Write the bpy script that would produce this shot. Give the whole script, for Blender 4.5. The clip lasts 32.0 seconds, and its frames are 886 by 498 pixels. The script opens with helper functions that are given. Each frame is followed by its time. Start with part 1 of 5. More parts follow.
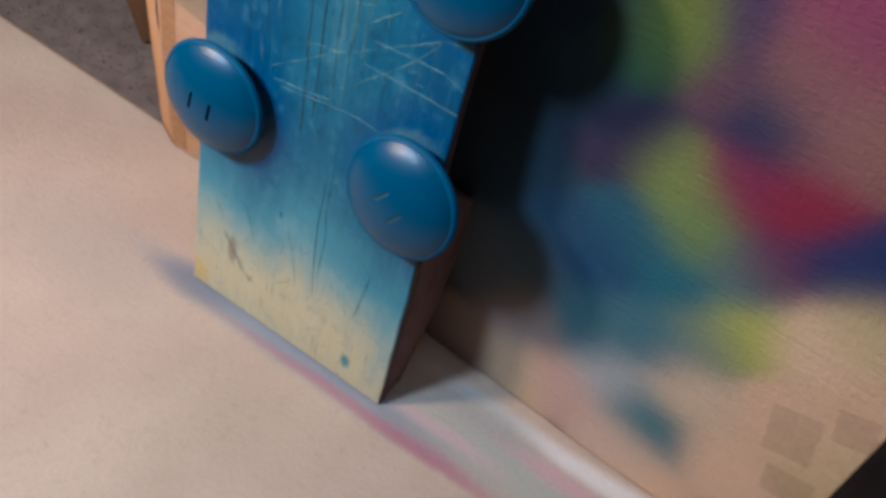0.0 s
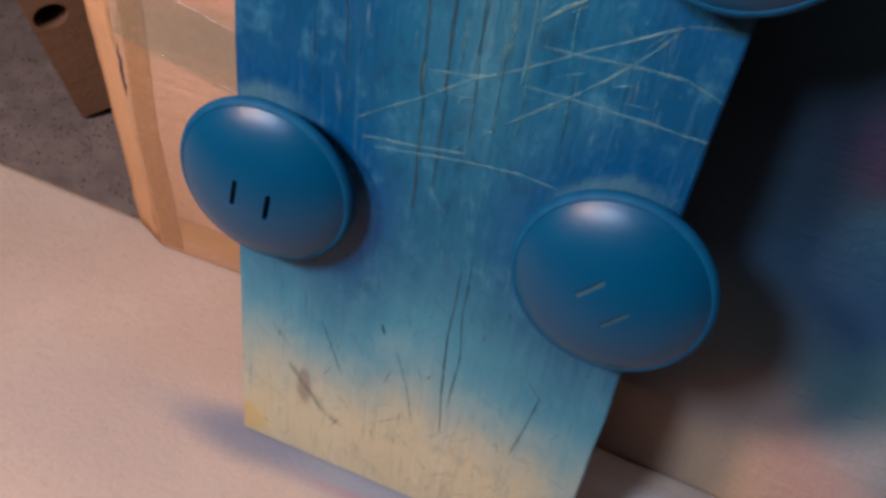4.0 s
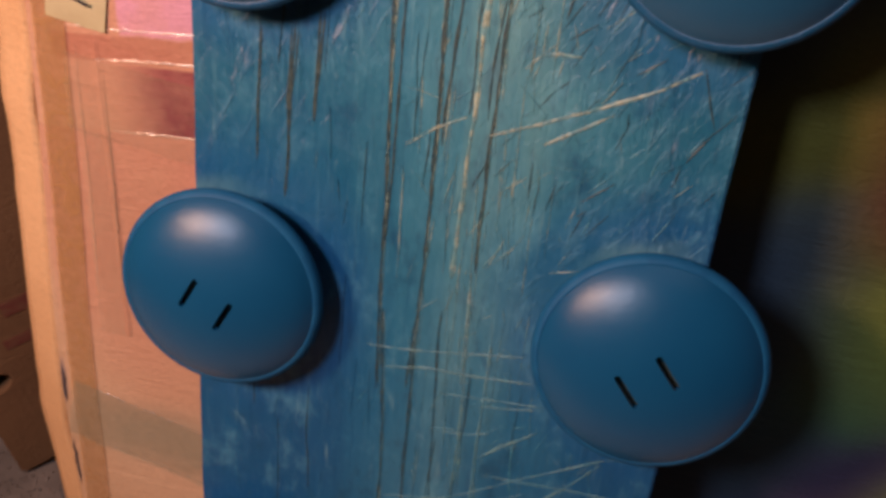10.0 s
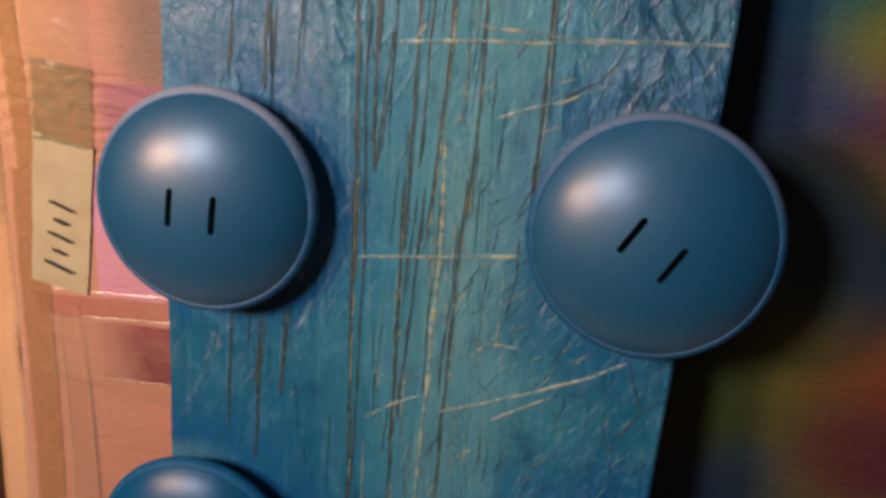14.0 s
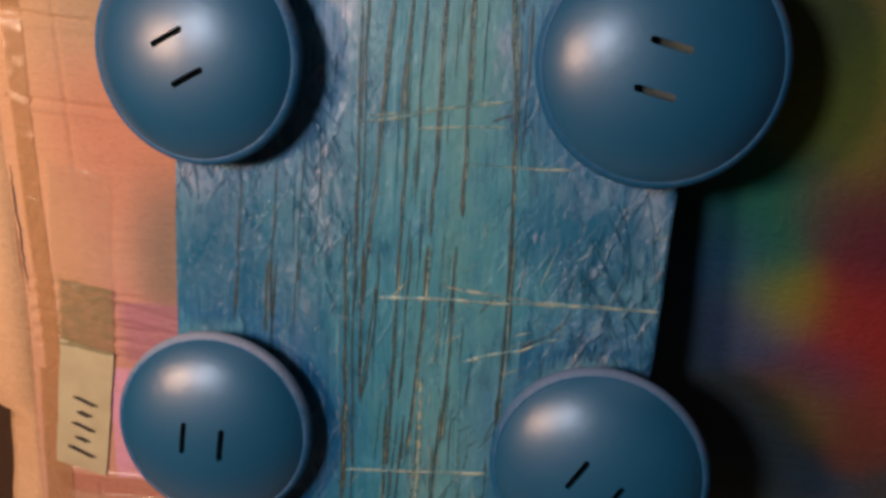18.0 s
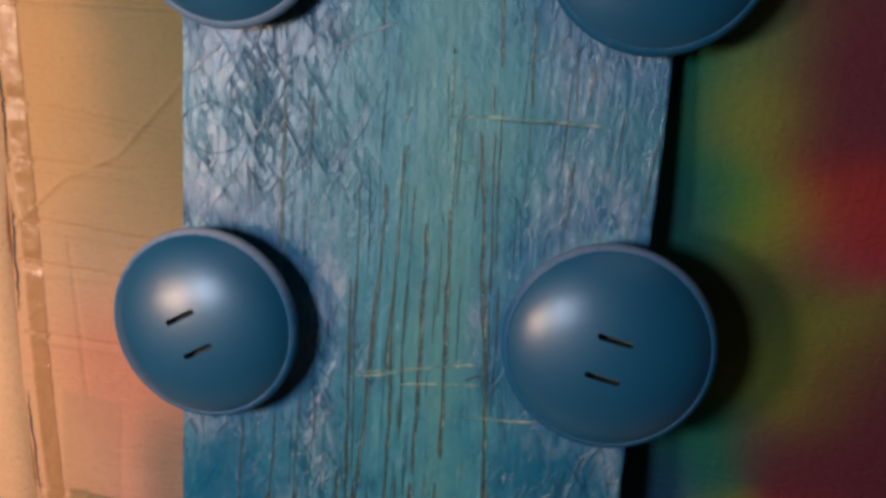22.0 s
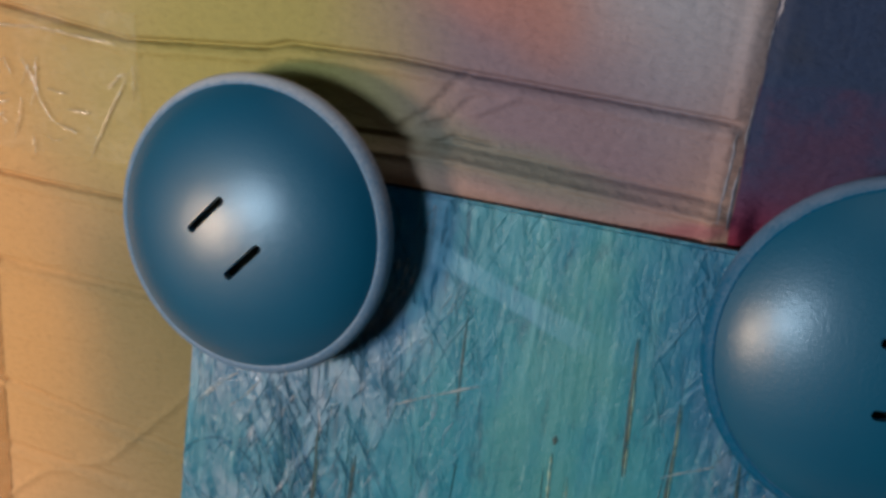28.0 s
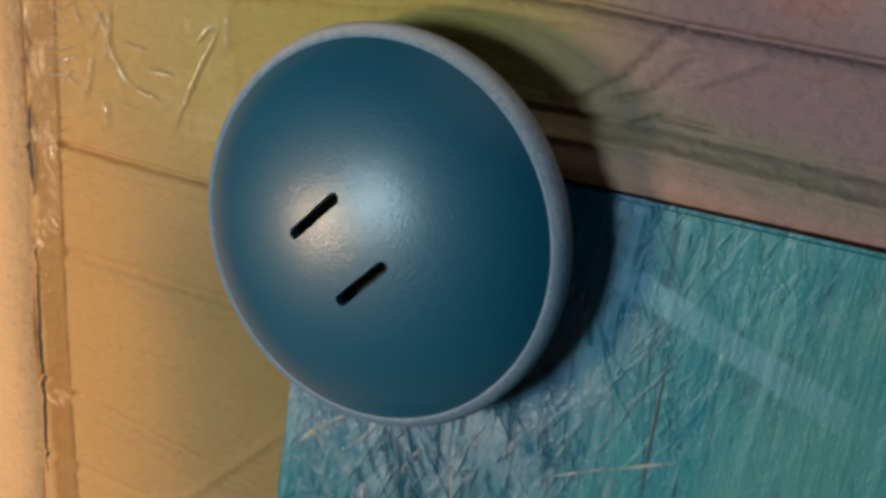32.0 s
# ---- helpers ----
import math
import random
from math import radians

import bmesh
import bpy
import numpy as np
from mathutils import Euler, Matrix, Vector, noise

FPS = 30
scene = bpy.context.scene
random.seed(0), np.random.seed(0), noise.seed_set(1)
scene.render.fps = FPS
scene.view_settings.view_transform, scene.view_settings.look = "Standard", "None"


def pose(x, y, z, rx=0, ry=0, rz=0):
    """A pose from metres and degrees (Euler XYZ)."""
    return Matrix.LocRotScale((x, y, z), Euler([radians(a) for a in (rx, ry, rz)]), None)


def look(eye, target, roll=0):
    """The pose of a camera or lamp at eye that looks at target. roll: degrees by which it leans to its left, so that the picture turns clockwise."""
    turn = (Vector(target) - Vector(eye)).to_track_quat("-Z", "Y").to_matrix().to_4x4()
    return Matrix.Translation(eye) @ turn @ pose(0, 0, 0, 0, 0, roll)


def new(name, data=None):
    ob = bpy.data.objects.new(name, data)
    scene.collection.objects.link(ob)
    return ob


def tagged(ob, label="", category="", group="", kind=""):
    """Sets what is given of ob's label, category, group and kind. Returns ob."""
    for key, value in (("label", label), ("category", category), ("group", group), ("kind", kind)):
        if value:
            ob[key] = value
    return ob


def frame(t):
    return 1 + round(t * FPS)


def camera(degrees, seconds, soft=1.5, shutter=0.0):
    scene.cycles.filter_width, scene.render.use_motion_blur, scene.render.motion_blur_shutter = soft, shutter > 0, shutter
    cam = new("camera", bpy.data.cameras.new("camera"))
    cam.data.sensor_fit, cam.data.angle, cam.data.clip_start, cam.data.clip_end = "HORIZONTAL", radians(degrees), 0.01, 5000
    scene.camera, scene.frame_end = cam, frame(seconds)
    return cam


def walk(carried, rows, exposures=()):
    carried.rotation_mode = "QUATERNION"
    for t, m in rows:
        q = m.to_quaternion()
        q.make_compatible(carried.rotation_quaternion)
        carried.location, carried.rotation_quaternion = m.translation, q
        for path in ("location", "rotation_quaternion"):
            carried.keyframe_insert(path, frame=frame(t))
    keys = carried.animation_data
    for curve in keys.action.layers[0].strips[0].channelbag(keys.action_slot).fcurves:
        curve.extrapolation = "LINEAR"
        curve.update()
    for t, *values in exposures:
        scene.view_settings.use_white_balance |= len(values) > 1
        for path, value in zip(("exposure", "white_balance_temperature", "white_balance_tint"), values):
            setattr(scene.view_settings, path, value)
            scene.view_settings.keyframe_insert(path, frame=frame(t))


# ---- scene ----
cam = camera(52.7, 32.0, soft=3.6)
EXPOSURES = [(0.0, 0.65, 4750, 3), (3.5, 0.5, 5100, 15), (6.0, 0.4, 5250, 22), (7.0, 0.28, 6100, 29), (8.0, 0.18, 7300, 30), (9.0, 0.15, 7100, 27), (10.0, 0.08, 6150, 26), (13.0, -0.1, 6050, 17), (15.0, -0.18, 5450, 15), (18.0, -0.4, 5700, 14), (20.0, -0.46, 5550, 11), (22.0, -0.52, 5350, 10), (24.0, -0.42, 5250, 8), (28.0, -0.48, 5050, -5), (30.0, -0.58, 5050, -8), (32.0, -0.62, 5400, -11)]
PATH = [
    (0, (0.26, -0.319, 0.561), (-0.31, 0.927, -0.897), 13.4),
    (0.5, (0.224, -0.316, 0.55), (-0.317, 0.948, -0.903), 11.6),
    (1, (0.197, -0.308, 0.535), (-0.327, 0.949, -0.93), 11.0),
    (1.5, (0.167, -0.282, 0.516), (-0.329, 0.973, -0.961), 11.6),
    (2, (0.141, -0.251, 0.501), (-0.369, 0.997, -0.977), 10.9),
    (2.5, (0.124, -0.232, 0.484), (-0.363, 1.036, -0.984), 9.8),
    (3, (0.109, -0.225, 0.467), (-0.345, 1.061, -0.995), 9.8),
    (3.5, (0.095, -0.229, 0.452), (-0.339, 1.085, -0.992), 8.1),
    (5.5, (0.072, -0.233, 0.412), (-0.356, 1.173, -0.944), 6.7),
    (6, (0.068, -0.236, 0.419), (-0.351, 1.203, -0.906), 7.2),
    (6.5, (0.064, -0.237, 0.433), (-0.333, 1.248, -0.846), 7.8),
    (7, (0.061, -0.232, 0.451), (-0.337, 1.297, -0.775), 7.3),
    (7.5, (0.058, -0.231, 0.474), (-0.33, 1.342, -0.698), 7.0),
    (8, (0.057, -0.229, 0.495), (-0.328, 1.371, -0.642), 5.8),
    (8.5, (0.056, -0.226, 0.509), (-0.316, 1.392, -0.606), 4.8),
    (9, (0.057, -0.225, 0.515), (-0.312, 1.411, -0.575), 4.7),
    (9.5, (0.06, -0.222, 0.521), (-0.306, 1.425, -0.553), 4.9),
    (10, (0.061, -0.222, 0.53), (-0.306, 1.44, -0.519), 4.7),
    (10.5, (0.062, -0.222, 0.537), (-0.308, 1.455, -0.487), 4.6),
    (11, (0.062, -0.222, 0.545), (-0.31, 1.463, -0.467), 4.6),
    (11.5, (0.062, -0.22, 0.553), (-0.304, 1.477, -0.44), 4.4),
    (12, (0.063, -0.218, 0.56), (-0.308, 1.494, -0.406), 4.1),
    (12.5, (0.063, -0.22, 0.568), (-0.3, 1.509, -0.37), 4.1),
    (13, (0.064, -0.22, 0.579), (-0.29, 1.531, -0.32), 4.2),
    (13.5, (0.065, -0.218, 0.591), (-0.291, 1.541, -0.292), 3.8),
    (14, (0.064, -0.218, 0.601), (-0.288, 1.552, -0.261), 3.6),
    (14.5, (0.065, -0.217, 0.609), (-0.293, 1.563, -0.23), 3.4),
    (15, (0.066, -0.218, 0.621), (-0.275, 1.572, -0.205), 3.4),
    (15.5, (0.067, -0.218, 0.632), (-0.282, 1.569, -0.195), 3.1),
    (17.5, (0.071, -0.232, 0.673), (-0.286, 1.574, -0.109), 3.0),
    (18, (0.072, -0.233, 0.684), (-0.29, 1.575, -0.089), 3.0),
    (18.5, (0.07, -0.237, 0.695), (-0.287, 1.577, -0.068), 3.0),
    (19, (0.07, -0.241, 0.705), (-0.281, 1.577, -0.051), 3.0),
    (19.5, (0.071, -0.245, 0.714), (-0.271, 1.58, -0.029), 3.1),
    (20, (0.07, -0.251, 0.722), (-0.255, 1.58, -0.016), 3.2),
    (20.5, (0.07, -0.256, 0.731), (-0.237, 1.589, 0.025), 3.4),
    (21, (0.07, -0.258, 0.744), (-0.238, 1.591, 0.047), 3.1),
    (21.5, (0.07, -0.254, 0.756), (-0.231, 1.602, 0.075), 3.2),
    (22, (0.069, -0.249, 0.772), (-0.245, 1.611, 0.109), 2.8),
    (22.5, (0.067, -0.241, 0.783), (-0.226, 1.632, 0.145), 4.2),
    (23, (0.068, -0.231, 0.79), (-0.249, 1.65, 0.19), 4.9),
    (23.5, (0.063, -0.221, 0.803), (-0.245, 1.664, 0.208), 5.2),
    (24, (0.06, -0.207, 0.818), (-0.233, 1.667, 0.185), 5.3),
    (24.5, (0.056, -0.198, 0.825), (-0.228, 1.67, 0.17), 5.1),
    (26.5, (0.051, -0.162, 0.842), (-0.349, 1.677, 0.166), 4.4),
    (27, (0.047, -0.148, 0.845), (-0.405, 1.68, 0.171), 4.9),
    (27.5, (0.043, -0.133, 0.848), (-0.454, 1.685, 0.179), 5.8),
    (28, (0.039, -0.122, 0.849), (-0.498, 1.689, 0.192), 6.2),
    (28.5, (0.036, -0.112, 0.848), (-0.519, 1.69, 0.181), 6.6),
    (29, (0.034, -0.103, 0.847), (-0.555, 1.687, 0.177), 7.0),
    (29.5, (0.033, -0.097, 0.843), (-0.596, 1.673, 0.157), 6.5),
    (30, (0.03, -0.091, 0.84), (-0.623, 1.658, 0.123), 6.0),
    (30.5, (0.023, -0.082, 0.837), (-0.641, 1.658, 0.108), 6.1),
    (31, (0.017, -0.076, 0.835), (-0.679, 1.652, 0.107), 5.8),
    (31.5, (0.009, -0.072, 0.836), (-0.693, 1.655, 0.111), 6.2),
    (32, (0.004, -0.07, 0.835), (-0.714, 1.646, 0.1), 6.2),
]
walk(cam, [(t, look(eye, target, roll)) for t, eye, target, roll in PATH], EXPOSURES)

def smooth(a, b, v):
    k = min(1.0, max(0.0, (v - a) / (b - a)))
    return k * k * (3 - 2 * k)


# ---- world and lights ----
world = bpy.data.worlds.new("world")
scene.world = world
world.use_nodes = True
world.node_tree.nodes["Background"].inputs["Color"].default_value = (1.0, 0.86, 0.74, 1)
world.node_tree.nodes["Background"].inputs["Strength"].default_value = 0.064


def lamp(name, place, target, watts, size, colour):
    data = bpy.data.lights.new(name, "AREA")
    data.shape, data.size, data.energy, data.color = "DISK", size, watts, colour
    ob = new(name, data)
    ob.matrix_world = look(place, target)
    return ob


lamp("desk_lamp_warm", (-0.44, -0.42, 0.695), (0.0, 0.05, 0.52), 4.5, 0.11, (1.0, 0.60, 0.35))
lamp("desk_lamp_white", (-0.27, -0.55, 0.82), (0.0, 0.05, 0.52), 3.5, 0.15, (0.90, 0.95, 1.0))
# wide unseen fill, added overhead to soften the shade
lamp("overhead_fill", (0.22, -0.30, 1.90), (0.05, 0.0, 0.5), 2.2, 1.20, (1.0, 0.93, 0.90))


# ---- materials ----
class Nodes:
    """A small builder for one node material."""

    def __init__(self, name, rough=0.6, metal=0.0):
        self.mat = bpy.data.materials.new(name)
        self.mat.use_nodes = True
        self.tree = self.mat.node_tree
        self.bsdf = self.tree.nodes["Principled BSDF"]
        self.bsdf.inputs["Roughness"].default_value = rough
        self.bsdf.inputs["Metallic"].default_value = metal
        self.coords = self.add("ShaderNodeTexCoord").outputs["Object"]

    def add(self, kind, **values):
        node = self.tree.nodes.new(kind)
        for key, value in values.items():
            setattr(node, key, value)
        return node

    def link(self, a, b):
        self.tree.links.new(a, b)

    def put(self, socket, value):
        if isinstance(value, bpy.types.NodeSocket):
            self.link(value, socket)
        elif isinstance(value, tuple) and len(value) == 3 and socket.type == "RGBA":
            socket.default_value = (*value, 1)
        else:
            socket.default_value = value

    def math(self, op, a, b=0.0, clamp=False):
        node = self.add("ShaderNodeMath", operation=op, use_clamp=clamp)
        self.put(node.inputs[0], a)
        self.put(node.inputs[1], b)
        return node.outputs[0]

    def vec(self, op, a, b):
        node = self.add("ShaderNodeVectorMath", operation=op)
        self.put(node.inputs[0], a)
        self.put(node.inputs[1], b)
        return node.outputs["Value"] if op in ("LENGTH", "DISTANCE", "DOT_PRODUCT") else node.outputs["Vector"]

    def scaled(self, a, k):
        node = self.add("ShaderNodeVectorMath", operation="SCALE")
        self.put(node.inputs[0], a)
        self.put(node.inputs["Scale"], k)
        return node.outputs["Vector"]

    def noise(self, scale, detail=4.0, rough=0.55, stretch=None, coords=None, colour=False, distort=0.0):
        p = coords or self.coords
        if stretch:
            p = self.vec("MULTIPLY", p, stretch)
        node = self.add("ShaderNodeTexNoise")
        self.link(p, node.inputs["Vector"])
        node.inputs["Scale"].default_value = scale
        node.inputs["Detail"].default_value = detail
        node.inputs["Roughness"].default_value = rough
        node.inputs["Distortion"].default_value = distort
        return node.outputs["Color" if colour else "Fac"]

    def span(self, v, a, b, lo=0.0, hi=1.0, soft=True):
        node = self.add("ShaderNodeMapRange", interpolation_type="SMOOTHSTEP" if soft else "LINEAR")
        self.put(node.inputs["Value"], v)
        for key, value in (("From Min", a), ("From Max", b), ("To Min", lo), ("To Max", hi)):
            node.inputs[key].default_value = value
        return node.outputs["Result"]

    def mix(self, fac, a, b):
        node = self.add("ShaderNodeMix", data_type="RGBA")
        self.put(node.inputs["Factor"], fac)
        self.put(node.inputs[6], a)
        self.put(node.inputs[7], b)
        return node.outputs[2]

    def axes(self, coords=None):
        node = self.add("ShaderNodeSeparateXYZ")
        self.link(coords or self.coords, node.inputs[0])
        return node.outputs

    def bump(self, height, strength, distance=0.001, after=None):
        node = self.add("ShaderNodeBump")
        node.inputs["Strength"].default_value = strength
        node.inputs["Distance"].default_value = distance
        self.link(height, node.inputs["Height"])
        if after:
            self.link(after, node.inputs["Normal"])
        self.link(node.outputs["Normal"], self.bsdf.inputs["Normal"])
        return node.outputs["Normal"]

    def colour(self, value):
        self.put(self.bsdf.inputs["Base Color"], value)

    def rough(self, value):
        self.put(self.bsdf.inputs["Roughness"], value)


DOMES = [
    (-0.0708, 0.1855, 81, "satin blue dome with two upright slots near the board's foot"),
    (0.0764, 0.1956, 50, "satin blue dome with two filled slanting slots near the board's foot"),
    (-0.0756, 0.3391, 62, "satin blue dome with two steep slanting slots"),
    (0.0794, 0.3462, 130, "satin blue dome with two back-slanting slots"),
    (-0.0698, 0.4815, 86, "satin blue dome with two upright slots beside a tape label"),
    (0.0780, 0.4905, 60, "satin blue dome with two diagonal slots"),
    (-0.0764, 0.6243, 30, "satin blue dome with two nearly level slots"),
    (0.0806, 0.6342, 168, "satin blue dome with two slots dipping gently"),
    (-0.0693, 0.7774, 48, "satin blue dome with two diagonal slots at the board's top"),
    (0.0827, 0.7782, 6, "satin blue dome with two level slots at the board's top"),
]


def board_paint():
    n = Nodes("board_paint", 0.34)
    x, y, z = n.axes()

    def turned_coords(degrees):
        turn = n.add("ShaderNodeMapping")
        turn.inputs["Rotation"].default_value = (0.0, math.radians(degrees), 0.0)
        n.link(n.coords, turn.inputs["Vector"])
        return turn.outputs[0]

    def strokes(scale, stretch, degrees, width, distort=0.4):
        """Separate long touches, as left by a loaded knife or a dry brush."""
        v = n.noise(2.5 * scale, 4, 0.6, (1.0, 1.0, 0.5 * stretch), coords=turned_coords(degrees), distort=distort)
        return n.span(v, 0.60 - width, 0.63)

    broad = n.noise(10.0, 3, 0.5, (1.0, 1.0, 0.6))
    streak = n.noise(70.0, 5, 0.6, (1.0, 1.0, 0.08))
    hair = n.noise(330.0, 4, 0.65, (1.0, 1.0, 0.05))
    grain = n.noise(230.0, 5, 0.65, (1.0, 1.0, 0.14))
    scuff = n.noise(60.0, 7, 0.72, (1.0, 1.0, 0.6), distort=0.5)
    slant = n.noise(90.0, 6, 0.68, (1.0, 1.0, 0.35), coords=turned_coords(28))
    mottle = n.noise(48.0, 8, 0.74, (1.0, 1.0, 0.7))
    patchy = n.noise(19.0, 5, 0.62, (1.0, 1.0, 0.55))
    right_cut = strokes(75.0, 0.30, -26, 0.06)
    left_cut = strokes(85.0, 0.30, 32, 0.06)
    up_cut = strokes(170.0, 0.14, 4, 0.05)
    curl = strokes(95.0, 0.34, 8, 0.07, 0.9)
    crinkle = strokes(120.0, 0.45, -34, 0.10, 0.8)
    ripple = strokes(150.0, 0.30, -6, 0.09, 0.6)
    high = n.math("ADD", z, n.math("MULTIPLY", n.math("SUBTRACT", broad, 0.5), 0.11))
    high = n.math("ADD", high, n.math("MULTIPLY", n.math("SUBTRACT", streak, 0.5), 0.025))
    middle = n.math("SUBTRACT", x, n.math("MULTIPLY", n.math("SUBTRACT", broad, 0.5), 0.07))
    off = n.math("ABSOLUTE", n.math("SUBTRACT", middle, 0.017))
    middle = n.span(off, 0.006, 0.06, 1.0, 0.0)
    sides = n.span(off, 0.022, 0.066)
    blue = n.mix(streak, (0.003, 0.050, 0.130), (0.006, 0.090, 0.190))
    blue = n.mix(n.span(high, 0.27, 0.46), blue, n.mix(streak, (0.005, 0.072, 0.120), (0.016, 0.128, 0.185)))
    teal = n.mix(streak, (0.013, 0.130, 0.205), (0.046, 0.210, 0.255))
    upper = n.span(high, 0.28, 0.66, 0.0, 0.80)
    body = n.mix(n.math("ADD", n.math("MULTIPLY", middle, n.span(high, 0.15, 0.42, 0.36, 0.74)), n.math("MULTIPLY", upper, 0.62), clamp=True), blue, teal)
    green = n.math("MULTIPLY", n.math("MULTIPLY", middle, n.span(high, 0.3, 0.6)), n.span(streak, 0.3, 0.7, 0.15, 0.6))
    body = n.mix(green, body, (0.09, 0.245, 0.22))
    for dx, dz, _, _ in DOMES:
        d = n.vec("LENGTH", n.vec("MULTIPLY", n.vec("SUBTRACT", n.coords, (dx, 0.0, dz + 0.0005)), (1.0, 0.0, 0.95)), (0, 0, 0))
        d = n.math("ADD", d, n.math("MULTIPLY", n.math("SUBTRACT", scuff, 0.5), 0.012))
        # deep blue ring round each dome: sprayed halo plus contact shade put into colour
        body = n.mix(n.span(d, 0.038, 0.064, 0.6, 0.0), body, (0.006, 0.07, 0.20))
        # pale unsprayed fringe, painted only on the lit upper left of each dome
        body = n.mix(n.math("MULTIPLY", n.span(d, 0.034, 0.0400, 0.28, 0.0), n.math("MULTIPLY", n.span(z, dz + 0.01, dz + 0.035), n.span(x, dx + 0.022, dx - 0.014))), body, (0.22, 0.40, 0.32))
    rise = n.span(high, 0.30, 0.62)
    # pale upper sides: lamp sheen painted in over some real glaze
    glaze_sheen = n.math("MULTIPLY", n.math("MULTIPLY", sides, n.span(high, 0.44, 0.68)), n.span(patchy, 0.42, 0.62))
    body = n.mix(n.math("MULTIPLY", glaze_sheen, 0.34), body, (0.20, 0.31, 0.38))
    body = n.mix(n.math("MULTIPLY", n.span(mottle, 0.50, 0.68), 0.30), body, (0.12, 0.33, 0.39))
    body = n.mix(n.math("MULTIPLY", n.span(mottle, 0.48, 0.33), 0.7), body, (0.004, 0.052, 0.105))
    body = n.mix(n.math("MULTIPLY", n.span(slant, 0.60, 0.72), 0.25), body, (0.20, 0.38, 0.44))
    body = n.mix(n.math("MULTIPLY", n.span(slant, 0.42, 0.30), 0.5), body, (0.003, 0.05, 0.12))
    body = n.mix(n.math("MULTIPLY", n.span(hair, 0.54, 0.72), n.span(rise, 0.0, 1.0, 0.10, 0.5)), body, (0.17, 0.36, 0.38))
    body = n.mix(n.math("MULTIPLY", n.span(hair, 0.44, 0.28), 0.5), body, (0.004, 0.055, 0.13))
    body = n.mix(n.math("MULTIPLY", n.span(grain, 0.58, 0.76), 0.32), body, (0.22, 0.38, 0.36))
    body = n.mix(n.math("MULTIPLY", n.span(grain, 0.40, 0.24), 0.6), body, (0.003, 0.035, 0.08))
    # knife marks: dark cuts first, then pale ridges where the paint is thick
    busy = n.math("MULTIPLY", n.span(patchy, 0.47, 0.60), n.span(rise, 0.0, 0.8, 0.0, 1.0))
    edge_busy = n.math("MULTIPLY", busy, n.span(sides, 0.0, 1.0, 0.25, 1.0))
    body = n.mix(n.math("MULTIPLY", n.math("MULTIPLY", left_cut, edge_busy), 0.85), body, (0.006, 0.075, 0.15))
    body = n.mix(n.math("MULTIPLY", n.math("MULTIPLY", curl, edge_busy), 0.65), body, (0.008, 0.07, 0.13))
    body = n.mix(n.math("MULTIPLY", n.math("MULTIPLY", up_cut, n.span(scuff, 0.48, 0.62)), n.span(rise, 0.0, 1.0, 0.3, 0.75)), body, (0.006, 0.05, 0.09))
    body = n.mix(n.math("MULTIPLY", n.math("MULTIPLY", right_cut, edge_busy), 0.42), body, (0.24, 0.33, 0.42))
    body = n.mix(n.math("MULTIPLY", n.math("MULTIPLY", n.math("MULTIPLY", curl, right_cut), sides), n.math("MULTIPLY", busy, 0.9)), body, (0.60, 0.56, 0.56))
    fleck = n.noise(420.0, 3, 0.6, (1.0, 1.0, 0.30))
    body = n.mix(n.math("MULTIPLY", n.span(fleck, 0.62, 0.74), n.span(rise, 0.0, 1.0, 0.1, 0.55)), body, (0.28, 0.42, 0.42))
    body = n.mix(n.math("MULTIPLY", n.span(fleck, 0.38, 0.26), n.span(rise, 0.0, 1.0, 0.2, 0.7)), body, (0.006, 0.06, 0.10))
    body = n.mix(n.math("MULTIPLY", n.math("MULTIPLY", n.span(patchy, 0.52, 0.40), middle), n.math("MULTIPLY", rise, 0.45)), body, (0.10, 0.24, 0.20))
    # crinkled skin of thick paint beside the middle, slanting low down, upright higher up
    rough_side = n.math("MULTIPLY", n.span(x, 0.012, 0.045), n.math("MULTIPLY", n.span(high, 0.31, 0.38), n.span(high, 0.62, 0.54)))
    upright = n.math("MULTIPLY", sides, n.span(high, 0.46, 0.54))
    skin = n.math("ADD", n.math("MULTIPLY", crinkle, rough_side), n.math("MULTIPLY", ripple, upright), clamp=True)
    body = n.mix(n.math("MULTIPLY", skin, n.span(mottle, 0.38, 0.66, 0.0, 0.42)), body, (0.10, 0.28, 0.36))
    warm = n.math("MULTIPLY", n.math("MULTIPLY", n.span(off, 0.0, 0.030, 1.0, 0.0), n.math("MULTIPLY", n.span(high, 0.19, 0.30), n.span(high, 0.60, 0.44))), n.span(streak, 0.30, 0.70, 0.15, 0.85))
    body = n.mix(n.math("MULTIPLY", warm, 0.36), body, (0.24, 0.38, 0.31))
    for gx, gz, rx, rz, strength in ((0.064, 0.572, 0.030, 0.022, 0.75), (-0.070, 0.548, 0.024, 0.026, 0.7), (0.055, 0.455, 0.030, 0.030, 0.5), (0.045, 0.365, 0.030, 0.020, 0.5), (-0.060, 0.385, 0.030, 0.030, 0.5)):
        d = n.vec("LENGTH", n.vec("MULTIPLY", n.vec("SUBTRACT", n.coords, (gx, 0.0, gz)), (1 / rx, 0.0, 1 / rz)), (0, 0, 0))
        d = n.math("ADD", d, n.math("MULTIPLY", n.math("SUBTRACT", mottle, 0.5), 1.4))
        body = n.mix(n.span(d, 0.4, 1.3, strength, 0.0), body, n.mix(streak, (0.005, 0.075, 0.155), (0.012, 0.115, 0.195)))
